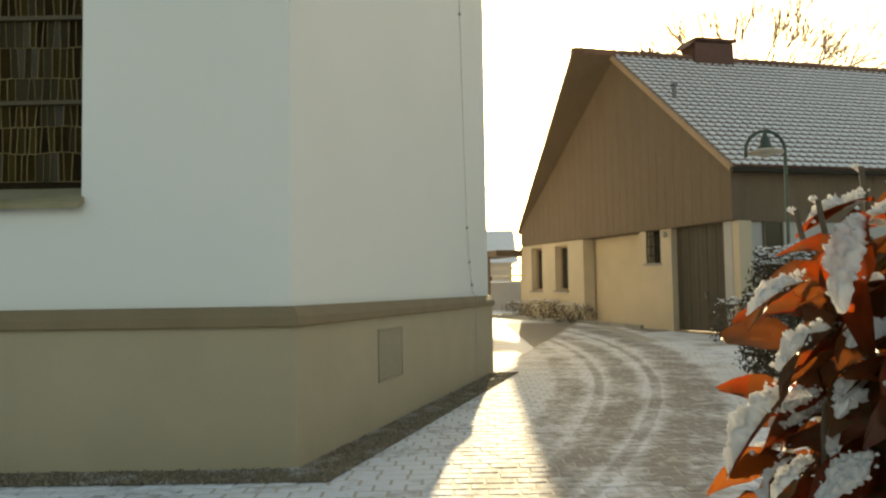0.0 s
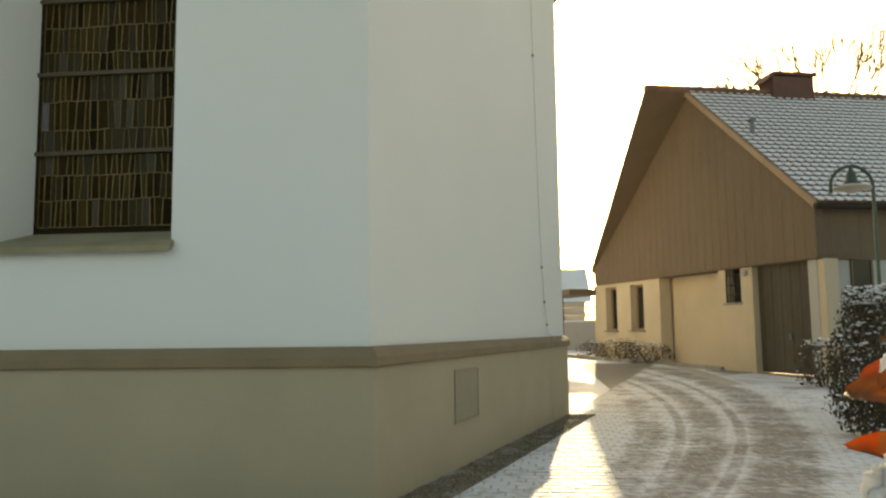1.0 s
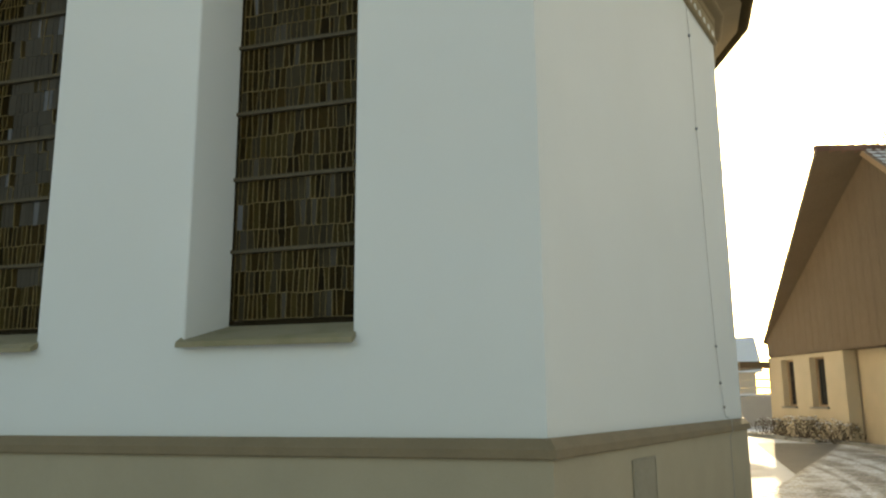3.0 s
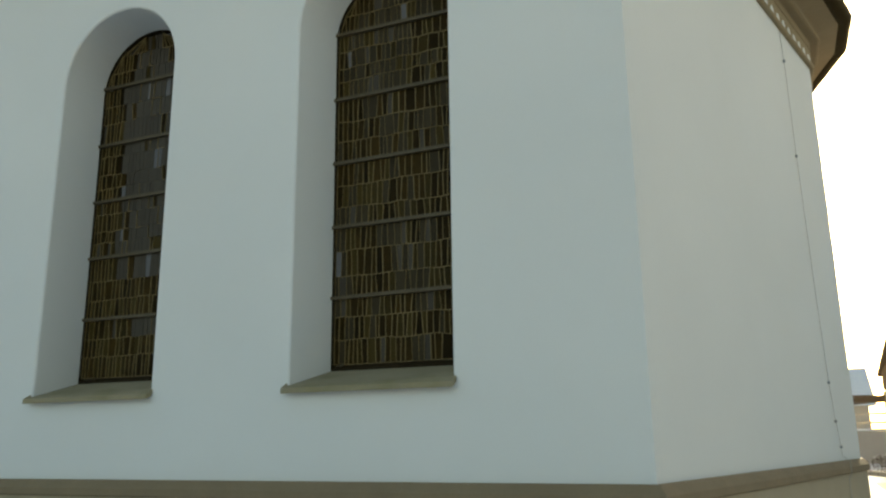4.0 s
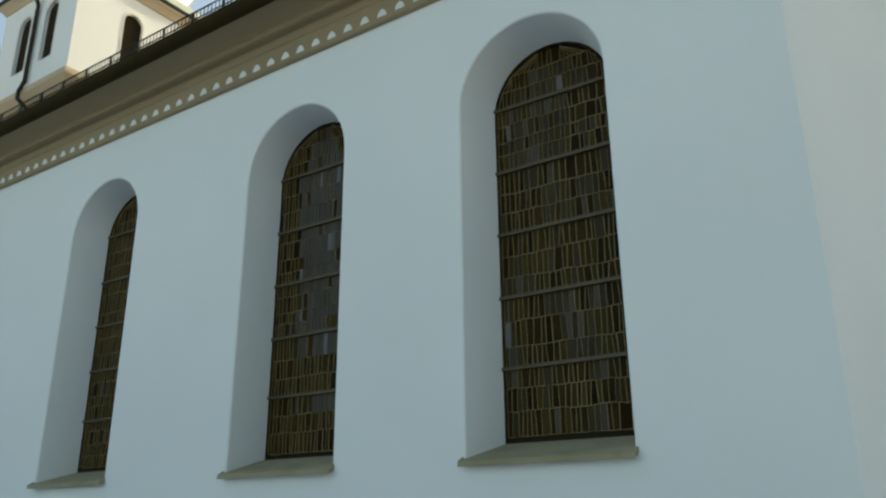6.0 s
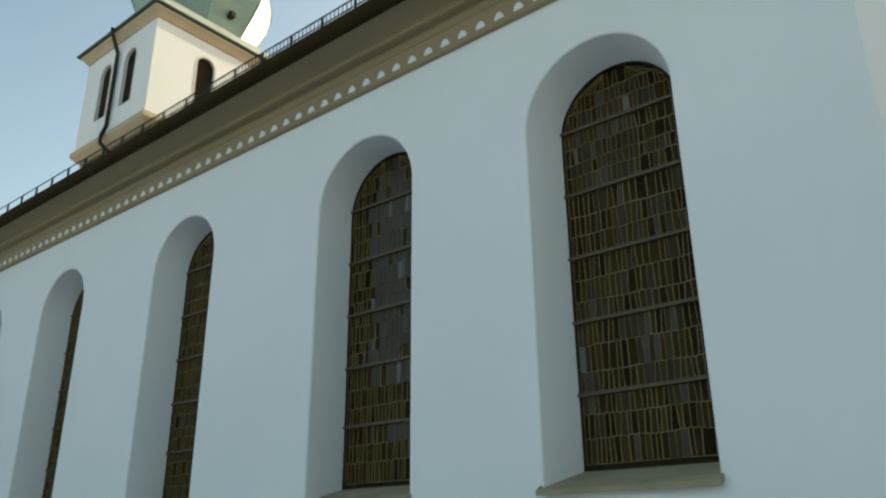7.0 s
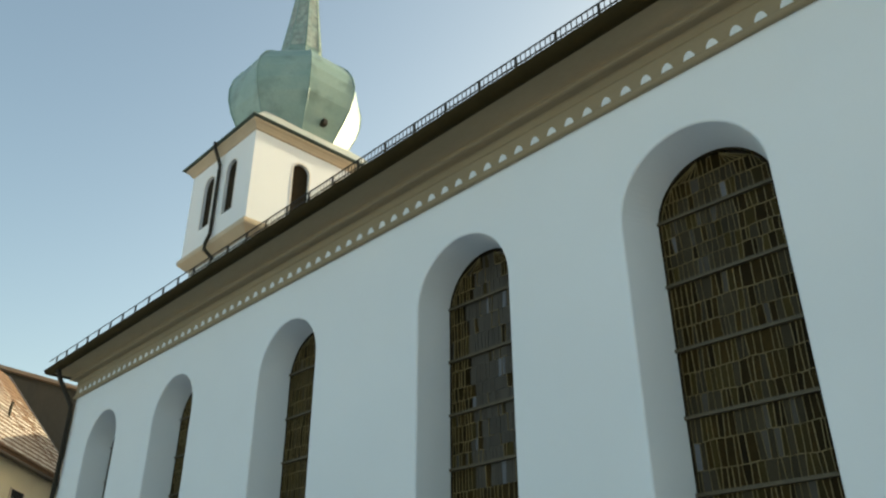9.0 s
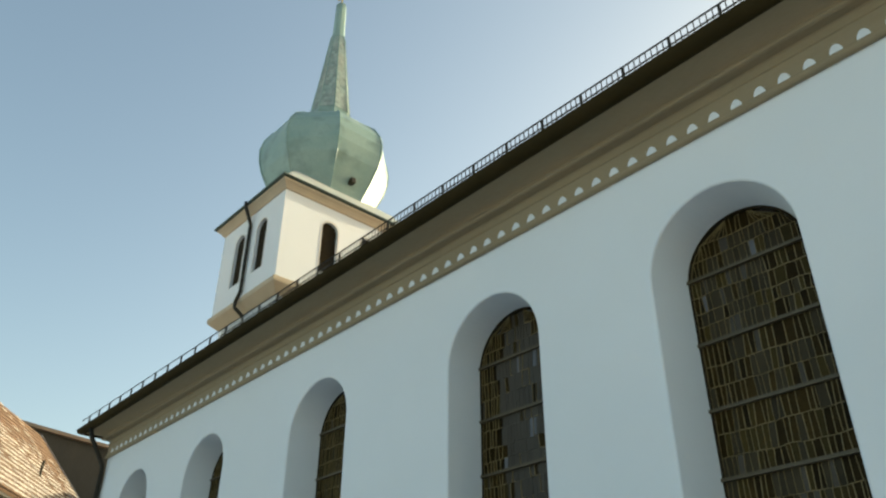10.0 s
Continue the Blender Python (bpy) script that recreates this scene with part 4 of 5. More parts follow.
def build_hedge(name, label, c, half, top, count, seed, size=0.035):
    rnd = random.Random(seed)
    x0, y0 = c
    z0 = ground_z(y0)
    h = thing(name, label, "bush", (x0, y0, z0), "shrubs in the bed" if "in the bed" in label else "")

    def inside(r):
        a, t = r.uniform(0, 2 * math.pi), r.random() ** 0.45
        zz = r.random()
        k = 0.78 + 0.30 * math.sin(3.1 * zz + 0.4) + 0.12 * noise.noise(V(math.cos(a) * 2, math.sin(a) * 2, zz * 4 + seed))
        return V(x0 + half[0] * k * t * math.cos(a), y0 + half[1] * k * t * math.sin(a), z0 + 0.05 + zz * (top - 0.05 + 0.12 * noise.noise(V(a, t, seed))))
    f, s = bmesh.new(), bmesh.new()
    leaf_cloud(f, rnd, inside, count, size, s, lambda p: 0.42 if p.z > z0 + top * 0.88 else (0.05 if p.z > z0 + top * 0.6 else 0.01))
    part("foliage", f, HEDGE, h, kind="stuff")
    part("snow", s, SNOW, h, "snow caught in the twigs", kind="stuff")
    bm = bmesh.new()
    for k in range(9):
        a = rnd.uniform(0, 6.28)
        tube(bm, [(x0 + 0.1 * math.cos(a), y0 + 0.1 * math.sin(a), z0 - 0.05), (x0 + half[0] * 0.5 * math.cos(a), y0 + half[1] * 0.5 * math.sin(a), z0 + top * 0.5), (x0 + half[0] * 0.8 * math.cos(a), y0 + half[1] * 0.8 * math.sin(a), z0 + top * 0.95)], 0.018, 5, 0.005)
    part("stem", bm, BARK, h)


build_hedge("hedge", "clipped brown hedge with snow on its top", (4.75, 10.7), (0.70, 0.9), 1.95, 8200, 3, 0.034)
build_hedge("bush", "small dark bush dusted with snow beside the gate", (6.75, 18.4), (0.62, 0.62), 1.05, 1500, 4)
build_hedge("bush", "low snowy shrub in the bed by the house wall", (3.55, 28.3), (0.7, 0.5), 0.75, 700, 5)
build_hedge("bush", "low snowy shrub in the bed by the house wall", (4.35, 26.9), (0.75, 0.5), 0.65, 700, 6)
build_hedge("bush", "low snowy shrub in the bed by the house wall", (2.75, 30.3), (0.6, 0.5), 0.65, 600, 7)
build_hedge("bush", "low dark bush at the lane edge", (5.3, 12.6), (0.7, 0.7), 0.55, 900, 8)


def build_bed_edge():
    """Kerb stones along the planting bed and steps by the house."""
    bm = bmesh.new()
    box(bm, (-0.39, -0.06, -0.15), (0.39, 0.06, 0.11), None, 0.012)
    me = bpy.data.meshes.new("kerb_stone")
    bm.to_mesh(me)
    bm.free()
    me.materials.append(KERB)
    edge = thing("kerb", "low kerb of grey stones round the bed with snow on it", "kerb", (*wall_pt(9, 0, 1.0).xy, 0.15))
    for k in range(9):
        p = wall_pt(8.3 + 0.8 * k, 0, 0.75 + 0.05 * math.sin(k))
        place("kerb_stone", me, edge, m=pose(p.x, p.y, ground_z(p.y) + 0.02, 0, 0, math.degrees(math.atan2(HG.y, HG.x))))
    for k in range(6):
        p = wall_pt(4.3 + 0.8 * k, 0, 0.12)
        place("kerb_stone", me, edge, m=pose(p.x, p.y, ground_z(p.y) + 0.0, 0, 0, math.degrees(math.atan2(HG.y, HG.x))))
    for u0, u1 in ((4.6, 6.2), (2.9, 4.2)):
        bm = bmesh.new()
        wall_box(bm, u0, u1, 0.0, 0.20, -0.10, 0.55)
        part("step_slab", bm, KERB, edge)
    bm = bmesh.new()
    wall_box(bm, 8.2, 15.0, 0.0, 0.30, -0.15, 0.68)
    b = part("planting_bed", bm, SOIL, None)
    tagged(b, "planting bed of dark soil and thin snow", "bed", kind="structure")


build_bed_edge()


def build_tree():
    rnd = random.Random(4)
    base = V(14.4, 37.0, 0.8)
    tree = thing("tree", "bare winter tree with fine twigs behind the house roof", "tree", tuple(base))
    trunk = bmesh.new()
    tube(trunk, [base - V(0, 0, 0.2), base + V(0.1, 0, 5), base + V(0, 0.1, 9.3)], 0.34, 10, 0.24)
    part("trunk", trunk, BARK, tree)
    bm = bmesh.new()

    def grow(p, d, length, r, depth):
        q = p + d * length * 0.5 + V(rnd.uniform(-1, 1), rnd.uniform(-1, 1), rnd.uniform(-0.5, 1)) * length * 0.06
        e = p + d * length
        tube(bm, [p, q, e], r, 5 if depth > 2 else 3, r * 0.6)
        if depth == 0:
            return
        for _ in range(3):
            nd = (d + V(rnd.uniform(-0.55, 0.55), rnd.uniform(-0.55, 0.55), rnd.uniform(-0.1, 0.45))).normalized()
            grow(p + d * length * rnd.uniform(0.55, 1.0), nd, length * rnd.uniform(0.5, 0.8), max(0.0145, r * 0.64), depth - 1)
    for k in range(22):
        a = math.pi * (0.03 + 0.045 * k)
        grow(base + V(0.7 * math.cos(a), 0, 8.9 + 0.5 * math.sin(a)), V(math.cos(a) * 1.1, rnd.uniform(-0.3, 0.3), 0.22 + 0.45 * math.sin(a)).normalized(), 2.1 + 0.8 * abs(math.cos(a)), 0.05, 4)
    part("crown", bm, TWIG, tree, "fine bare twigs", kind="stuff")


build_tree()


# ---- near shrub with red autumn leaves and snow ----
def build_red_shrub():
    rnd = random.Random(5)
    shrub = thing("shrub", "shrub with red autumn leaves capped in fresh snow", "shrub", (0.55, 0.79, 0))

    def leaf_mesh(k):
        bm = bmesh.new()
        L, W = 0.112, 0.026
        rows = 6
        ring = []
        for i in range(rows + 1):
            t = i / rows
            w = W * math.sin(math.pi * min(1, t * 0.93 + 0.04)) ** 0.75 + 0.0008
            bend = -0.030 * (t ** 2) * (1 + 0.5 * k)
            ring.append([bm.verts.new((t * L, s * w, bend + abs(s) * w * (0.35 + 0.1 * k) + (0.003 + 0.0015 * k) * math.sin((7 + 2 * k) * t + 2 * s + k))) for s in (-1, -0.5, 0, 0.5, 1)])
        for a, b in zip(ring, ring[1:]):
            for j in range(4):
                bm.faces.new((a[j], a[j + 1], b[j + 1], b[j]))
        bmesh.ops.solidify(bm, geom=bm.faces[:], thickness=0.0006)
        for fc in bm.faces:
            fc.smooth = True
        me = bpy.data.meshes.new("leaf")
        bm.to_mesh(me)
        bm.free()
        me.materials.append(LEAF if k % 3 == 0 else LEAFBROWN)
        return me

    def snow_mesh(k):
        """A lumpy, crusty pillow of snow along a leaf, heaped unevenly and broken at its rim."""
        bm = bmesh.new()
        nt, ns = 30, 16
        top, low = [], []
        off = V(3.1 * k, 1.7 * k, 0)
        t0, t1 = 0.04 + 0.05 * (k % 2), 0.80 + 0.05 * k
        for i in range(nt + 1):
            t = i / nt
            lt = t0 + (t1 - t0) * t
            w = 0.026 * math.sin(math.pi * min(1, lt * 0.93 + 0.04)) ** 0.75 * (0.68 + 0.5 * noise.noise(V(t * 5, k * 3.0, 1)) + 0.4 * noise.noise(V(t * 17, k * 3.0, 4))) + 0.0006
            w *= math.sin(math.pi * (0.04 + 0.92 * t)) ** 0.35
            ra, rb = [], []
            for j in range(ns + 1):
                u = -1 + 2 * j / ns
                x, y = lt * 0.112, u * w
                zl = -0.030 * lt * lt + abs(u) * w * 0.35 + 0.0012
                puff = (max(0.0, 1 - u * u) ** 0.45) * (math.sin(math.pi * t) ** 0.35 if 0 < t < 1 else 0)
                n1 = noise.noise(V(x, y, 0) * 60 + off)
                n2 = noise.noise(V(x, y, 0) * 170 + off)
                n3 = noise.noise(V(x, y, 0) * 420 + off)
                ra.append(bm.verts.new((x + 0.002 * n2 + 0.001 * n3, y + 0.004 * n1 + 0.003 * n2, zl + puff * max(0.003, 0.018 + 0.013 * n1 + 0.012 * n2 + 0.008 * n3))))
                rb.append(bm.verts.new((x, y * 0.97, zl)))
            top.append(ra)
            low.append(rb)
        for g in (top, low):
            for a, b in zip(g, g[1:]):
                for j in range(ns):
                    bm.faces.new((a[j], a[j + 1], b[j + 1], b[j]))
        for i in range(nt):
            for j in (0, ns):
                bm.faces.new((top[i][j], top[i + 1][j], low[i + 1][j], low[i][j]))
        for i in (0, nt):
            for j in range(ns):
                bm.faces.new((top[i][j], top[i][j + 1], low[i][j + 1], low[i][j]))
        bmesh.ops.recalc_face_normals(bm, faces=bm.faces)
        for fc in bm.faces:
            fc.smooth = True
        me = bpy.data.meshes.new("snow_cap")
        bm.to_mesh(me)
        bm.free()
        me.materials.append(CLUMP)
        return me
    leaves, caps = [leaf_mesh(k) for k in range(4)], [snow_mesh(k) for k in range(4)]
    # stems
    tips = []
    for k in range(22):
        a = rnd.uniform(0, 2 * math.pi)
        foot = V(0.55 + 0.08 * math.cos(a), 0.79 + 0.08 * math.sin(a), 0)
        r = rnd.uniform(0.03, 0.24)
        tip = V(0.55 + r * math.cos(a), 0.79 + r * 0.85 * math.sin(a), rnd.uniform(1.40, 1.60) - r * 0.6)
        mid = foot.lerp(tip, 0.5) + V(rnd.uniform(-0.04, 0.04), rnd.uniform(-0.04, 0.04), 0.05)
        bm = bmesh.new()
        tube(bm, [foot, foot.lerp(mid, 0.5), mid, mid.lerp(tip, 0.6), tip], 0.007, 6, 0.002)
        part("stem", bm, BARK, shrub)
        tips.append((mid, tip))
    crown, radius = V(0.605, 0.85, 1.235), V(0.27, 0.23, 0.37)

    def spot(lo, hi, front):
        """A place in the crown between two shares of its radius, and its way outwards."""
        while True:
            d = V(rnd.gauss(0, 1), rnd.gauss(0, 1), rnd.gauss(0, 1)).normalized()
            if front and d.y > 0.35:
                continue
            k = rnd.uniform(lo, hi) * (1 + 0.16 * noise.noise(d * 2.3))
            return V(crown.x + radius.x * d.x * k, crown.y + radius.y * d.y * k, crown.z + radius.z * d.z * k), d

    def turned(p, d, spread, lo, hi):
        yaw = math.atan2(d.y, d.x) + rnd.uniform(-spread, spread)
        pitch = rnd.uniform(-0.75, 0.75) - 0.55 * d.z + 0.25
        return Matrix.Translation(p) @ Matrix.Rotation(yaw, 4, "Z") @ Matrix.Rotation(pitch, 4, "Y") @ Matrix.Rotation(rnd.uniform(-1.1, 1.1), 4, "X") @ Matrix.Scale(rnd.uniform(lo, hi), 4)
    capped = []

    def set_leaf(k, m, chance):
        place("leaf", leaves[k % 4], shrub, m=m)
        up = m.to_3x3().col[2]
        if up.z > 0.25 * up.length and rnd.random() < chance:
            place("snow_cap", caps[rnd.randrange(4)], shrub, "clump of fresh snow", m=m)
            capped.append(m)

    # long leaves standing out from the sides and hanging in tiers
    for count in range(190):
        p, d = spot(0.62, 0.92, True)
        yaw = math.atan2(d.y, d.x) + rnd.uniform(-0.8, 0.8)
        pitch = rnd.uniform(0.1, 0.95) - 0.5 * max(0.0, d.z)
        m = Matrix.Translation(p) @ Matrix.Rotation(yaw, 4, "Z") @ Matrix.Rotation(pitch, 4, "Y") @ Matrix.Rotation(rnd.uniform(-0.8, 0.8), 4, "X") @ Matrix.Scale(rnd.uniform(0.6, 1.05), 4)
        set_leaf(count, m, 0.8 if p.z > 1.34 else (0.5 if p.z > 1.2 else 0.18))
    # shoots that reach out towards the lane
    for k, (x, y, z, yaw, pitch, size) in enumerate(((0.345, 0.80, 1.352, 178, 38, 1.05), (0.36, 0.80, 1.455, 190, 12, 0.7), (0.37, 0.77, 1.41, 170, 28, 0.75), (0.40, 0.76, 1.52, 205, 55, 1.0), (0.42, 0.78, 1.535, 150, 10, 0.7), (0.47, 0.80, 1.56, 20, -40, 0.9), (0.36, 0.79, 1.28, 185, 25, 0.6))):
        set_leaf(k, pose(x, y, z, 0, pitch, yaw) @ Matrix.Scale(size, 4), 1.0)
    # pruned stem ends with a cap of snow
    for x, y, z, h in ((0.350, 0.80, 1.528, 0.030), (0.368, 0.79, 1.538, 0.035), (0.418, 0.80, 1.572, 0.045), (0.47, 0.83, 1.56, 0.04)):
        bm = bmesh.new()
        tube(bm, [(x + 0.006, y, z - h), (x + 0.002, y, z - h * 0.4), (x, y, z)], 0.0032, 8, 0.0028)
        stub = part("stem", bm, BARK, shrub)
        place("snow_cap", caps[0], stub, m=pose(x - 0.010, y - 0.002, z - 0.001, 0, 0, 40) @ Matrix.Scale(0.22, 4))
    # crumbs of snow along the leaf edges
    crumbs = bmesh.new()
    for m in capped:
        for _ in range(22):
            t, side = rnd.uniform(0.03, 0.98), rnd.choice((-1, 1)) * rnd.uniform(0.3, 1.0)
            w = 0.026 * math.sin(math.pi * min(1, t * 0.93 + 0.04)) ** 0.75
            q = m @ V(t * 0.100, side * w * 0.9, -0.03 * t * t + (1 - side * side) ** 0.5 * 0.017 + 0.003)
            r = rnd.uniform(0.0016, 0.0042)
            ring = [crumbs.verts.new(q + V(math.cos(k * 1.257), math.sin(k * 1.257), rnd.uniform(-0.4, 0.4)) * r) for k in range(5)]
            ends = [crumbs.verts.new(q + V(0, 0, e * r * rnd.uniform(0.7, 1.0))) for e in (-1, 1)]
            for k in range(5):
                crumbs.faces.new((ring[k], ring[(k + 1) % 5], ends[1]))
                crumbs.faces.new((ring[(k + 1) % 5], ring[k], ends[0]))
    part("snow_crust", crumbs, CLUMP, shrub, smooth=True, kind="stuff")
    # the inner mass of leaves, too dense to count
    inner = bmesh.new()
    for _ in range(900):
        p, d = spot(0.35, 0.88, False)
        m = turned(p, d, 1.6, 0.6, 1.0)
        n0 = len(inner.verts)
        f0 = len(inner.faces)
        kind = rnd.randrange(4)
        inner.from_mesh(leaves[kind])
        inner.verts.ensure_lookup_table()
        inner.faces.ensure_lookup_table()
        for fc in inner.faces[f0:]:
            fc.material_index = 0 if kind % 3 == 0 and rnd.random() < 0.6 else 1
        for v in inner.verts[n0:]:
            v.co = m @ v.co
    part("inner_foliage", inner, (LEAF, LEAFBROWN), shrub, kind="stuff")
    # snowy twig ends above the leaves
    for k in range(20):
        mid, tip = tips[k]
        if tip.x < 0.36:
            continue
        e = tip + V(rnd.uniform(-0.03, 0.02), rnd.uniform(-0.02, 0.02), rnd.uniform(0.02, 0.05))
        bm = bmesh.new()
        tube(bm, [tip - V(0, 0, 0.06), tip, e], 0.0035, 6, 0.003)
        twig = part("twig", bm, BARK, shrub)
        place("snow_cap", caps[k % 4], twig, m=Matrix.Translation(e - V(0.01, 0, 0)) @ Matrix.Rotation(rnd.uniform(0, 6), 4, "Z") @ Matrix.Scale(0.35, 4))


build_red_shrub()


# ---- far end of the lane ----
def build_distance():
    wall = thing("low_wall", "low grey garden wall with snow on its coping", "wall", (3, 42, 0))
    bm = bmesh.new()
    box(bm, (-6, 41.8, 0), (16, 42.2, 1.75), None, 0.02)
    part("wall", bm, GREYWALL, wall)
    bm = bmesh.new()
    box(bm, (-6.1, 41.7, 1.752), (16.1, 42.3, 1.86), None, 0.03)
    part("coping", bm, SNOW, wall, "snow-covered coping")
    fence = thing("fence", "pale two-rail fence above the garden wall", "fence", (3, 43, 1.0))
    for z in (2.1, 2.5):
        bm = bmesh.new()
        box(bm, (-6, 42.9, z), (16, 42.98, z + 0.1), None, 0.01)
        part("rail", bm, FARWALL, fence)
    for k in range(9):
        bm = bmesh.new()
        box(bm, (-6 + k * 2.6, 42.98, 0.2), (-5.9 + k * 2.6, 43.1, 2.7), None, 0.01)
        part("post", bm, FARWALL, fence)
    far = thing("far_house", "pale distant house with a snowy roof", "house", (0, 70, 0))
    bm = bmesh.new()
    box(bm, (-10, 66, 0), (5.6, 74, 3.7))
    part("wall", bm, FARWALL, far)
    bm = bmesh.new()
    prism(bm, [(-10.5, 65.5, 3.6), (-10.5, 74.5, 3.6), (-10.5, 70, 6.6)], (16.6, 0, 0))
    part("roof", bm, SNOW, far, "snow-covered roof")
    for k in range(4):
        bm = bmesh.new()
        box(bm, (-9 + k * 3.9, 65.96, 1.2), (-7.8 + k * 3.9, 66.02, 2.6))
        part("window", bm, DARKGLASS, far)


build_distance()


# ---- neighbour house past the west end ----
def build_neighbour():
    nb = thing("neighbour_house", "house with a sunlit tiled roof streaked with snow", "house", (-34, 5, 0))
    o = V(-31.1, 7.33, 8.46)
    a = V(-0.777, 0.63)
    inn = V(-0.63, -0.777)
    p = radians(50)
    u = inn * math.cos(p) + V(0, 0, math.sin(p))
    nrm = -inn * math.sin(p) + V(0, 0, math.cos(p))
    A0, A1, U1 = -5.0, 8.7, 6.6

    def Q(s, t, up=0.0):
        return o + a * s + u * t + nrm * up

    def W(s, d, z):
        q = o + a * s + inn * d
        return V(q.x, q.y, z)
    bm = bmesh.new()
    prism(bm, [Q(A0, -0.1), Q(A1, -0.1), Q(A1, U1), Q(A0, U1)], -nrm * 0.16)
    part("roof", bm, NBTILE, nb, "brown tiles streaked with snow")
    bm = bmesh.new()
    back = Q(A0, U1) + inn * 4 - V(0, 0, 4.8)
    back2 = Q(A1, U1) + inn * 4 - V(0, 0, 4.8)
    prism(bm, [Q(A0, U1), Q(A1, U1), back2, back], V(0, 0, -0.16))
    part("roof", bm, NBTILE, nb)
    rows, cols = 20, 44
    tile, snow = bmesh.new(), bmesh.new()
    rnd = random.Random(9)
    dw, dh = (A1 - A0) / cols, (U1 + 0.1) / rows
    for i in range(rows):
        for k in range(cols):
            s, t = A0 + k * dw, -0.1 + i * dh
            prism(tile, [Q(s, t, 0.075), Q(s + dw * 0.94, t, 0.075), Q(s + dw * 0.94, t + dh * 1.04, 0.03), Q(s, t + dh * 1.04, 0.03)], -nrm * 0.03)
            cover = 1.25 - 0.075 * i + 0.8 * noise.noise(V(s * 1.1, t * 0.16, 2)) + 0.5 * noise.noise(V(s * 2.6, t * 0.5, 5))
            if rnd.random() < cover:
                e = 0.25 + rnd.uniform(0, 0.25)
                prism(snow, [Q(s + 0.02, t + dh * e, 0.092), Q(s + dw * 0.9, t + dh * e, 0.092), Q(s + dw * 0.9, t + dh, 0.055), Q(s + 0.02, t + dh, 0.055)], -nrm * 0.02)
    part("roof_tile_field", tile, NBTILE, nb, kind="stuff")
    part("roof_snow", snow, DUSTED, nb, "thin snow on the tiles", kind="stuff")
    bm = bmesh.new()
    prism(bm, [Q(A1, -0.15, 0.10), Q(A1, U1, 0.10), Q(A1, U1, -0.22), Q(A1, -0.15, -0.22)], a * 0.05)
    part("barge_board", bm, GREYMETAL, nb)
    bm = bmesh.new()
    tube(bm, [W(A0, -0.12, 8.14), W(A1, -0.12, 8.14)], 0.09, 8)
    part("gutter", bm, METAL, nb)
    bm = bmesh.new()
    prism(bm, [W(A0 + 0.3, 0.45, 0), W(A1 - 0.3, 0.45, 0), W(A1 - 0.3, 0.45, 8.6), W(A0 + 0.3, 0.45, 8.6)], inn * 7.0)
    part("wall", bm, NBWALL, nb, "cream rendered wall")
    for s in (3.0,):
        bm = bmesh.new()
        prism(bm, [W(s, 0.44, 7.09), W(s + 1.2, 0.44, 7.09), W(s + 1.2, 0.44, 7.42), W(s, 0.44, 7.42)], -inn * 0.03)
        w = part("window", bm, DARKGLASS, nb)
        bm = bmesh.new()
        for x0, x1, z0, z1 in ((s - 0.04, s, 7.05, 7.46), (s + 1.2, s + 1.24, 7.05, 7.46), (s, s + 1.2, 7.42, 7.46), (s, s + 1.2, 7.05, 7.09)):
            prism(bm, [W(x0, 0.44, z0), W(x1, 0.44, z0), W(x1, 0.44, z1), W(x0, 0.44, z1)], -inn * 0.06)
        part("window_frame", bm, FARWALL, w)
    bm = bmesh.new()
    q = Q(3.7, 2.3)
    tube(bm, [q, q + V(0, 0, 0.5), q + V(0.05, 0.02, 0.7)], 0.055, 8)
    part("vent_pipe", bm, METAL, nb)
    barn = thing("barn", "dark boarded gable rising behind the neighbour roof", "barn", (-44, 12, 0))
    bm = bmesh.new()
    prism(bm, [V(-42, 4.0, 0), V(-39, 24, 0), V(-39, 24, 12.2), V(-42, 4.0, 14.6)], (-6, 0, 0))
    part("wall", bm, GATEWOOD, barn, "dark weathered boards")
    # unseen block behind the church, added to shade the neighbour's wall and lower roof
    bm = bmesh.new()
    prism(bm, [V(-45, 24.01, 0), V(-26.5, 24.01, 0), V(-26.5, 24.01, 11.6), V(-36, 24.01, 13.3), V(-45, 24.01, 13.3)], (0, 8, 0))
    part("wing", bm, GATEWOOD, barn, "dark weathered boards")
    bm = bmesh.new()
    prism(bm, [V(-41.8, 3.6, 14.66), V(-38.7, 24.4, 12.17), V(-38.7, 24.4, 12.34), V(-41.8, 3.6, 14.83)], (-6.6, 0, 0))
    part("roof", bm, BARGE, barn, "pale roof edge")


build_neighbour()


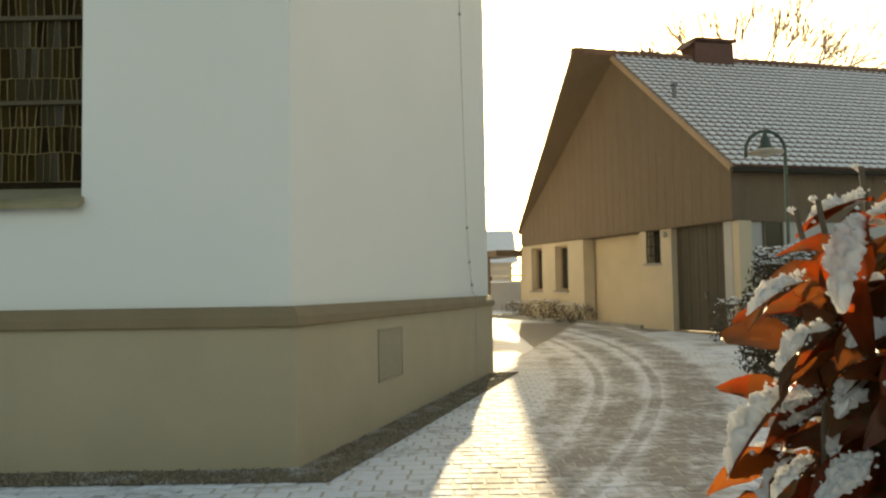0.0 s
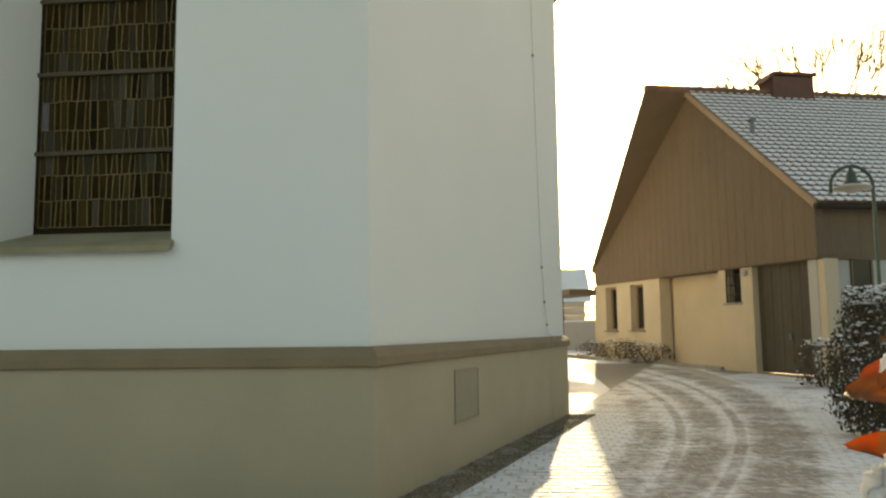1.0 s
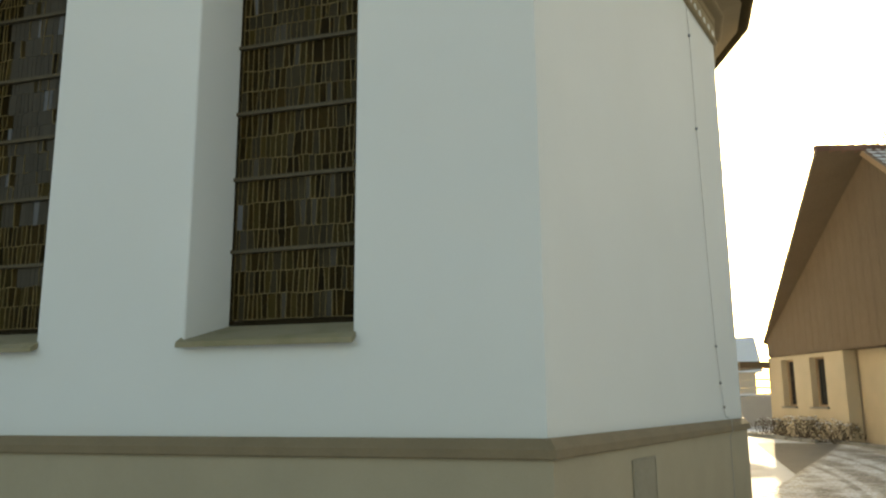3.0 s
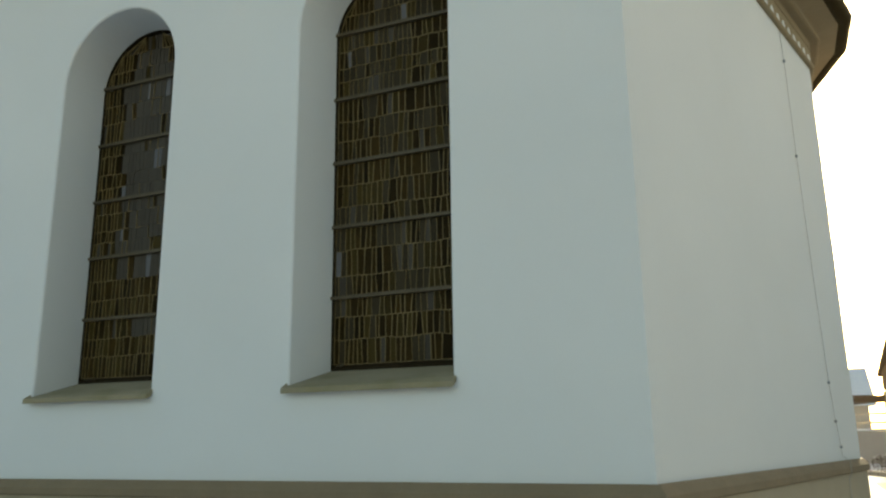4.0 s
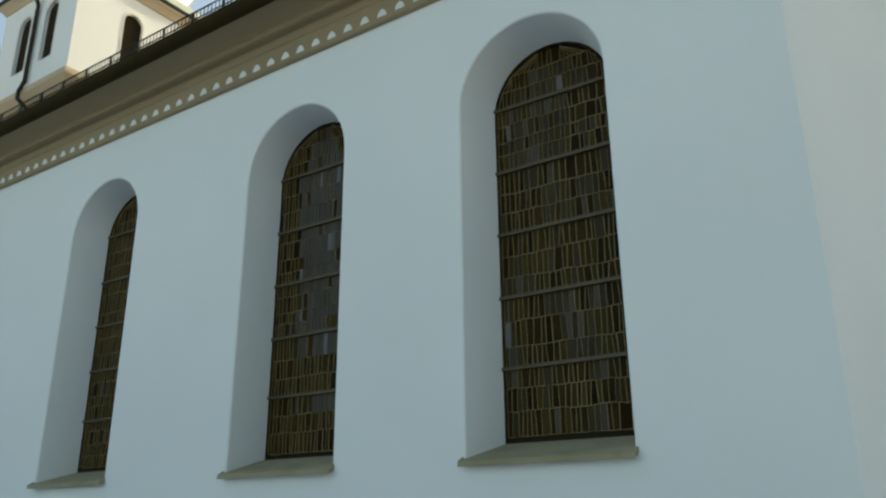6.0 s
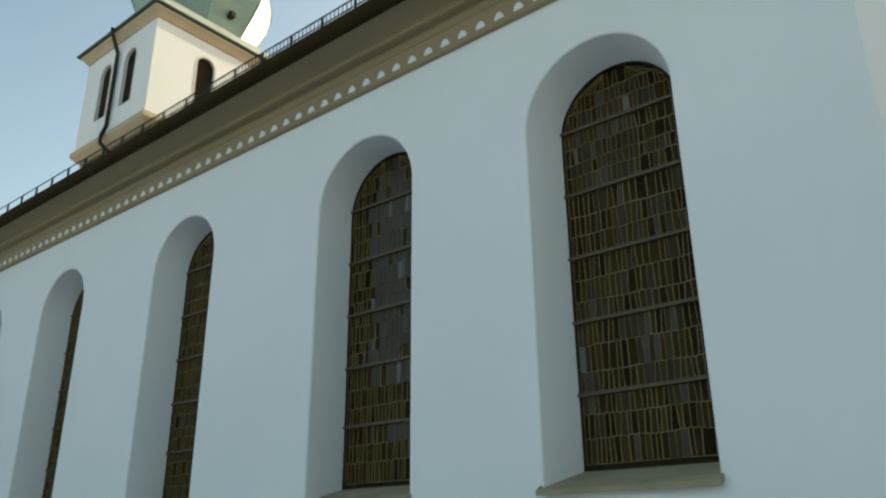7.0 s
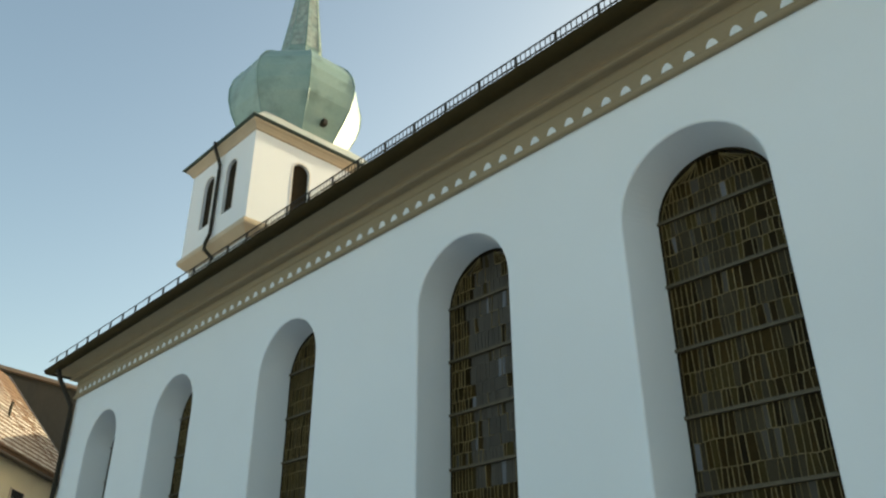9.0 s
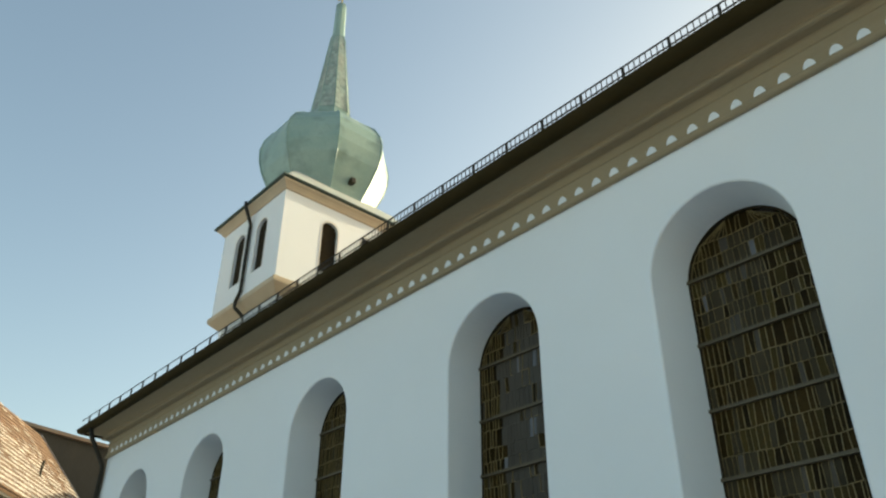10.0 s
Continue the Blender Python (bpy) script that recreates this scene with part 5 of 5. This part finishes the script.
# ---- house roof tiles: the nearest as pieces of their own ----
def build_roof_tiles():
    rows, w = 27, 0.26
    v = (HB - HE) / rows
    cols = int(RUN / w)
    vl = v.length

    def shape(bm, m=None):
        """One pantile with its snow, x along the ridge, y up the slope."""
        def solid(pts, lo, mi):
            a = [bm.verts.new((x * w / 0.30, y, z)) for x, y, z in pts]
            b = [bm.verts.new((x * w / 0.30, y, z - lo)) for x, y, z in pts]
            fs = [bm.faces.new(a)]
            n = len(pts)
            for i in range(n):
                fs.append(bm.faces.new((a[i], b[i], b[(i + 1) % n], a[(i + 1) % n])))
            for fc in fs:
                fc.material_index = mi
            return a + b
        vs = solid([(0.012, -0.03, 0.055), (0.10, -0.045, 0.075), (0.20, -0.045, 0.075), (0.288, -0.03, 0.055), (0.288, vl, 0.02), (0.012, vl, 0.02)], 0.04, 0)
        vs += solid([(0.035, 0.02, 0.086), (0.11, -0.012, 0.100), (0.19, -0.005, 0.100), (0.245, 0.05, 0.086), (0.262, vl * 0.99, 0.050), (0.026, vl * 0.99, 0.050)], 0.028, 1)
        if m is not None:
            for q in vs:
                q.co = m @ q.co
    bm = bmesh.new()
    shape(bm)
    me = bpy.data.meshes.new("roof_tile")
    bm.to_mesh(me)
    bm.free()
    me.materials.append(TILE)
    me.materials.append(SNOW)
    rest = bmesh.new()
    x, y = HH.normalized(), v.normalized()
    singles = 0
    for j in range(cols):
        for i in range(rows):
            p = HE + HH * (j * w) + v * i
            m = Matrix((( x.x, y.x, ROOF_N.x, p.x), (x.y, y.y, ROOF_N.y, p.y), (x.z, y.z, ROOF_N.z, p.z), (0, 0, 0, 1)))
            if singles < 300:
                place("roof_tile", me, house_roof, m=m)
                singles += 1
            else:
                shape(rest, m)
    part("roof_tile_field", rest, (TILE, SNOW), house_roof, "rows of tiles under thin snow", kind="stuff")


build_roof_tiles()


# ---- paving of the lane under trodden snow ----
def paving_material():
    m = material("snowy_paving", (0.20, 0.172, 0.142), 0.8, vary=0.2, scale=2, fine=60, bump=0.5, per_piece=0.14)
    nt = m.node_tree
    n, l = nt.nodes, nt.links
    b = n["Principled BSDF"]
    col = b.inputs["Base Color"].links[0].from_socket
    geo = n.new("ShaderNodeNewGeometry")
    sep = n.new("ShaderNodeSeparateXYZ")
    l.new(geo.outputs["Position"], sep.inputs[0])

    def math_node(op, a, c=None):
        x = n.new("ShaderNodeMath")
        x.operation = op
        for s, v in zip(x.inputs, (a, c)):
            if v is None:
                continue
            if isinstance(v, (int, float)):
                s.default_value = v
            else:
                l.new(v, s)
        return x.outputs[0]

    def track(top, k, y0, half):
        dy = math_node("SUBTRACT", sep.outputs[1], y0)
        xx = math_node("SUBTRACT", top, math_node("MULTIPLY", math_node("MULTIPLY", dy, dy), k))
        d = math_node("ABSOLUTE", math_node("SUBTRACT", sep.outputs[0], xx))
        r = n.new("ShaderNodeMapRange")
        r.interpolation_type = "SMOOTHSTEP"
        l.new(d, r.inputs[0])
        r.inputs[1].default_value, r.inputs[2].default_value = half * 0.45, half * 1.3
        r.inputs[3].default_value, r.inputs[4].default_value = 1.0, 0.0
        return r.outputs[0]
    tracks = math_node("MAXIMUM", math_node("MAXIMUM", track(3.25, 0.0184, 17.5, 0.26), track(4.55, 0.0158, 19.5, 0.42)), math_node("MAXIMUM", math_node("MULTIPLY", track(2.2, 0.0150, 17.0, 0.24), 0.6), math_node("MAXIMUM", math_node("MULTIPLY", track(3.85, 0.0172, 18.5, 0.09), 0.8), math_node("MULTIPLY", track(2.75, 0.0165, 17.3, 0.08), 0.7))))

    def nz(scale, detail):
        t = n.new("ShaderNodeTexNoise")
        t.inputs["Scale"].default_value, t.inputs["Detail"].default_value = scale, detail
        l.new(geo.outputs["Position"], t.inputs["Vector"])
        return t.outputs["Fac"]
    patch = math_node("ADD", math_node("MULTIPLY", nz(1.3, 6), 0.85), math_node("MULTIPLY", nz(9.0, 8), 0.70))
    bare = math_node("SUBTRACT", math_node("ADD", math_node("MULTIPLY", tracks, 0.27), patch), 0.765)
    r = n.new("ShaderNodeMapRange")
    l.new(bare, r.inputs[0])
    r.inputs[1].default_value, r.inputs[2].default_value = 0.0, 0.30
    r.inputs[3].default_value, r.inputs[4].default_value = 1.0, 0.14
    mx = n.new("ShaderNodeMix")
    mx.data_type = "RGBA"
    l.new(r.outputs[0], mx.inputs["Factor"])
    l.new(col, mx.inputs["A"])
    mx.inputs["B"].default_value = (0.66, 0.69, 0.73, 1)
    l.new(mx.outputs["Result"], b.inputs["Base Color"])
    return m


PAVING = paving_material()


def build_paving():
    lane = place("paving", None, None)
    tagged(lane, "lane of small grey pavers under trodden snow with wheel tracks", "paving", kind="structure")
    a, d = 0.235, 0.165

    def piece(bm, x, y, z, j):
        g = 0.006
        t = 0.009
        top = [(x + g + t, y + g + t), (x + a - g - t, y + g + t), (x + a - g - t, y + d - g - t), (x + g + t, y + d - g - t)]
        low = [(x + g, y + g), (x + a - g, y + g), (x + a - g, y + d - g), (x + g, y + d - g)]
        A = [bm.verts.new((p[0], p[1], z + j)) for p in top]
        B = [bm.verts.new((p[0], p[1], z - 0.004)) for p in low]
        bm.faces.new(A)
        for i in range(4):
            bm.faces.new((B[i], B[(i + 1) % 4], A[(i + 1) % 4], A[i]))
    bm = bmesh.new()
    piece(bm, -a / 2, -d / 2, 0, 0)
    me = bpy.data.meshes.new("paver")
    bm.to_mesh(me)
    bm.free()
    me.materials.append(PAVING)
    rest = bmesh.new()
    rnd = random.Random(8)
    singles = 0
    y, row = 2.0, 0
    while y < 27:
        z = ground_z(y)
        xl = -4.2 if y < 6.2 else CORNER[0] + (y - WALL_Y) * 0.283 + 0.12
        xr = 5.0 if y < 9 else (5.6 if y < 19 else 4.6)
        x = xl - (row % 2) * a / 2
        while x < xr:
            j = 0.008 + rnd.uniform(-0.003, 0.003)
            if singles < 300 and 0.6 < x < 3.4 and 4.9 < y < 9:
                place("paver", me, lane, m=Matrix.Translation((x + a / 2, y + d / 2, z + j)))
                singles += 1
            else:
                piece(rest, x, y, z, j)
            x += a
        y += d
        row += 1
    bm = bmesh.new()
    grid = []
    for yy in [2.0 + 0.5 * k for k in range(51)]:
        xl = -4.3 if yy < 6.0 else CORNER[0] + (yy - WALL_Y) * 0.283 + 0.02
        grid.append([bm.verts.new((x, yy, ground_z(yy) + 0.0035)) for x in (xl, 2.0, 5.2)])
    for a0, b0 in zip(grid, grid[1:]):
        for k in range(2):
            bm.faces.new((a0[k], a0[k + 1], b0[k + 1], b0[k]))
    part("joint_snow", bm, DUSTED, lane, "snow lying in the joints")
    part("paver_field", rest, PAVING, lane, kind="stuff")


build_paving()
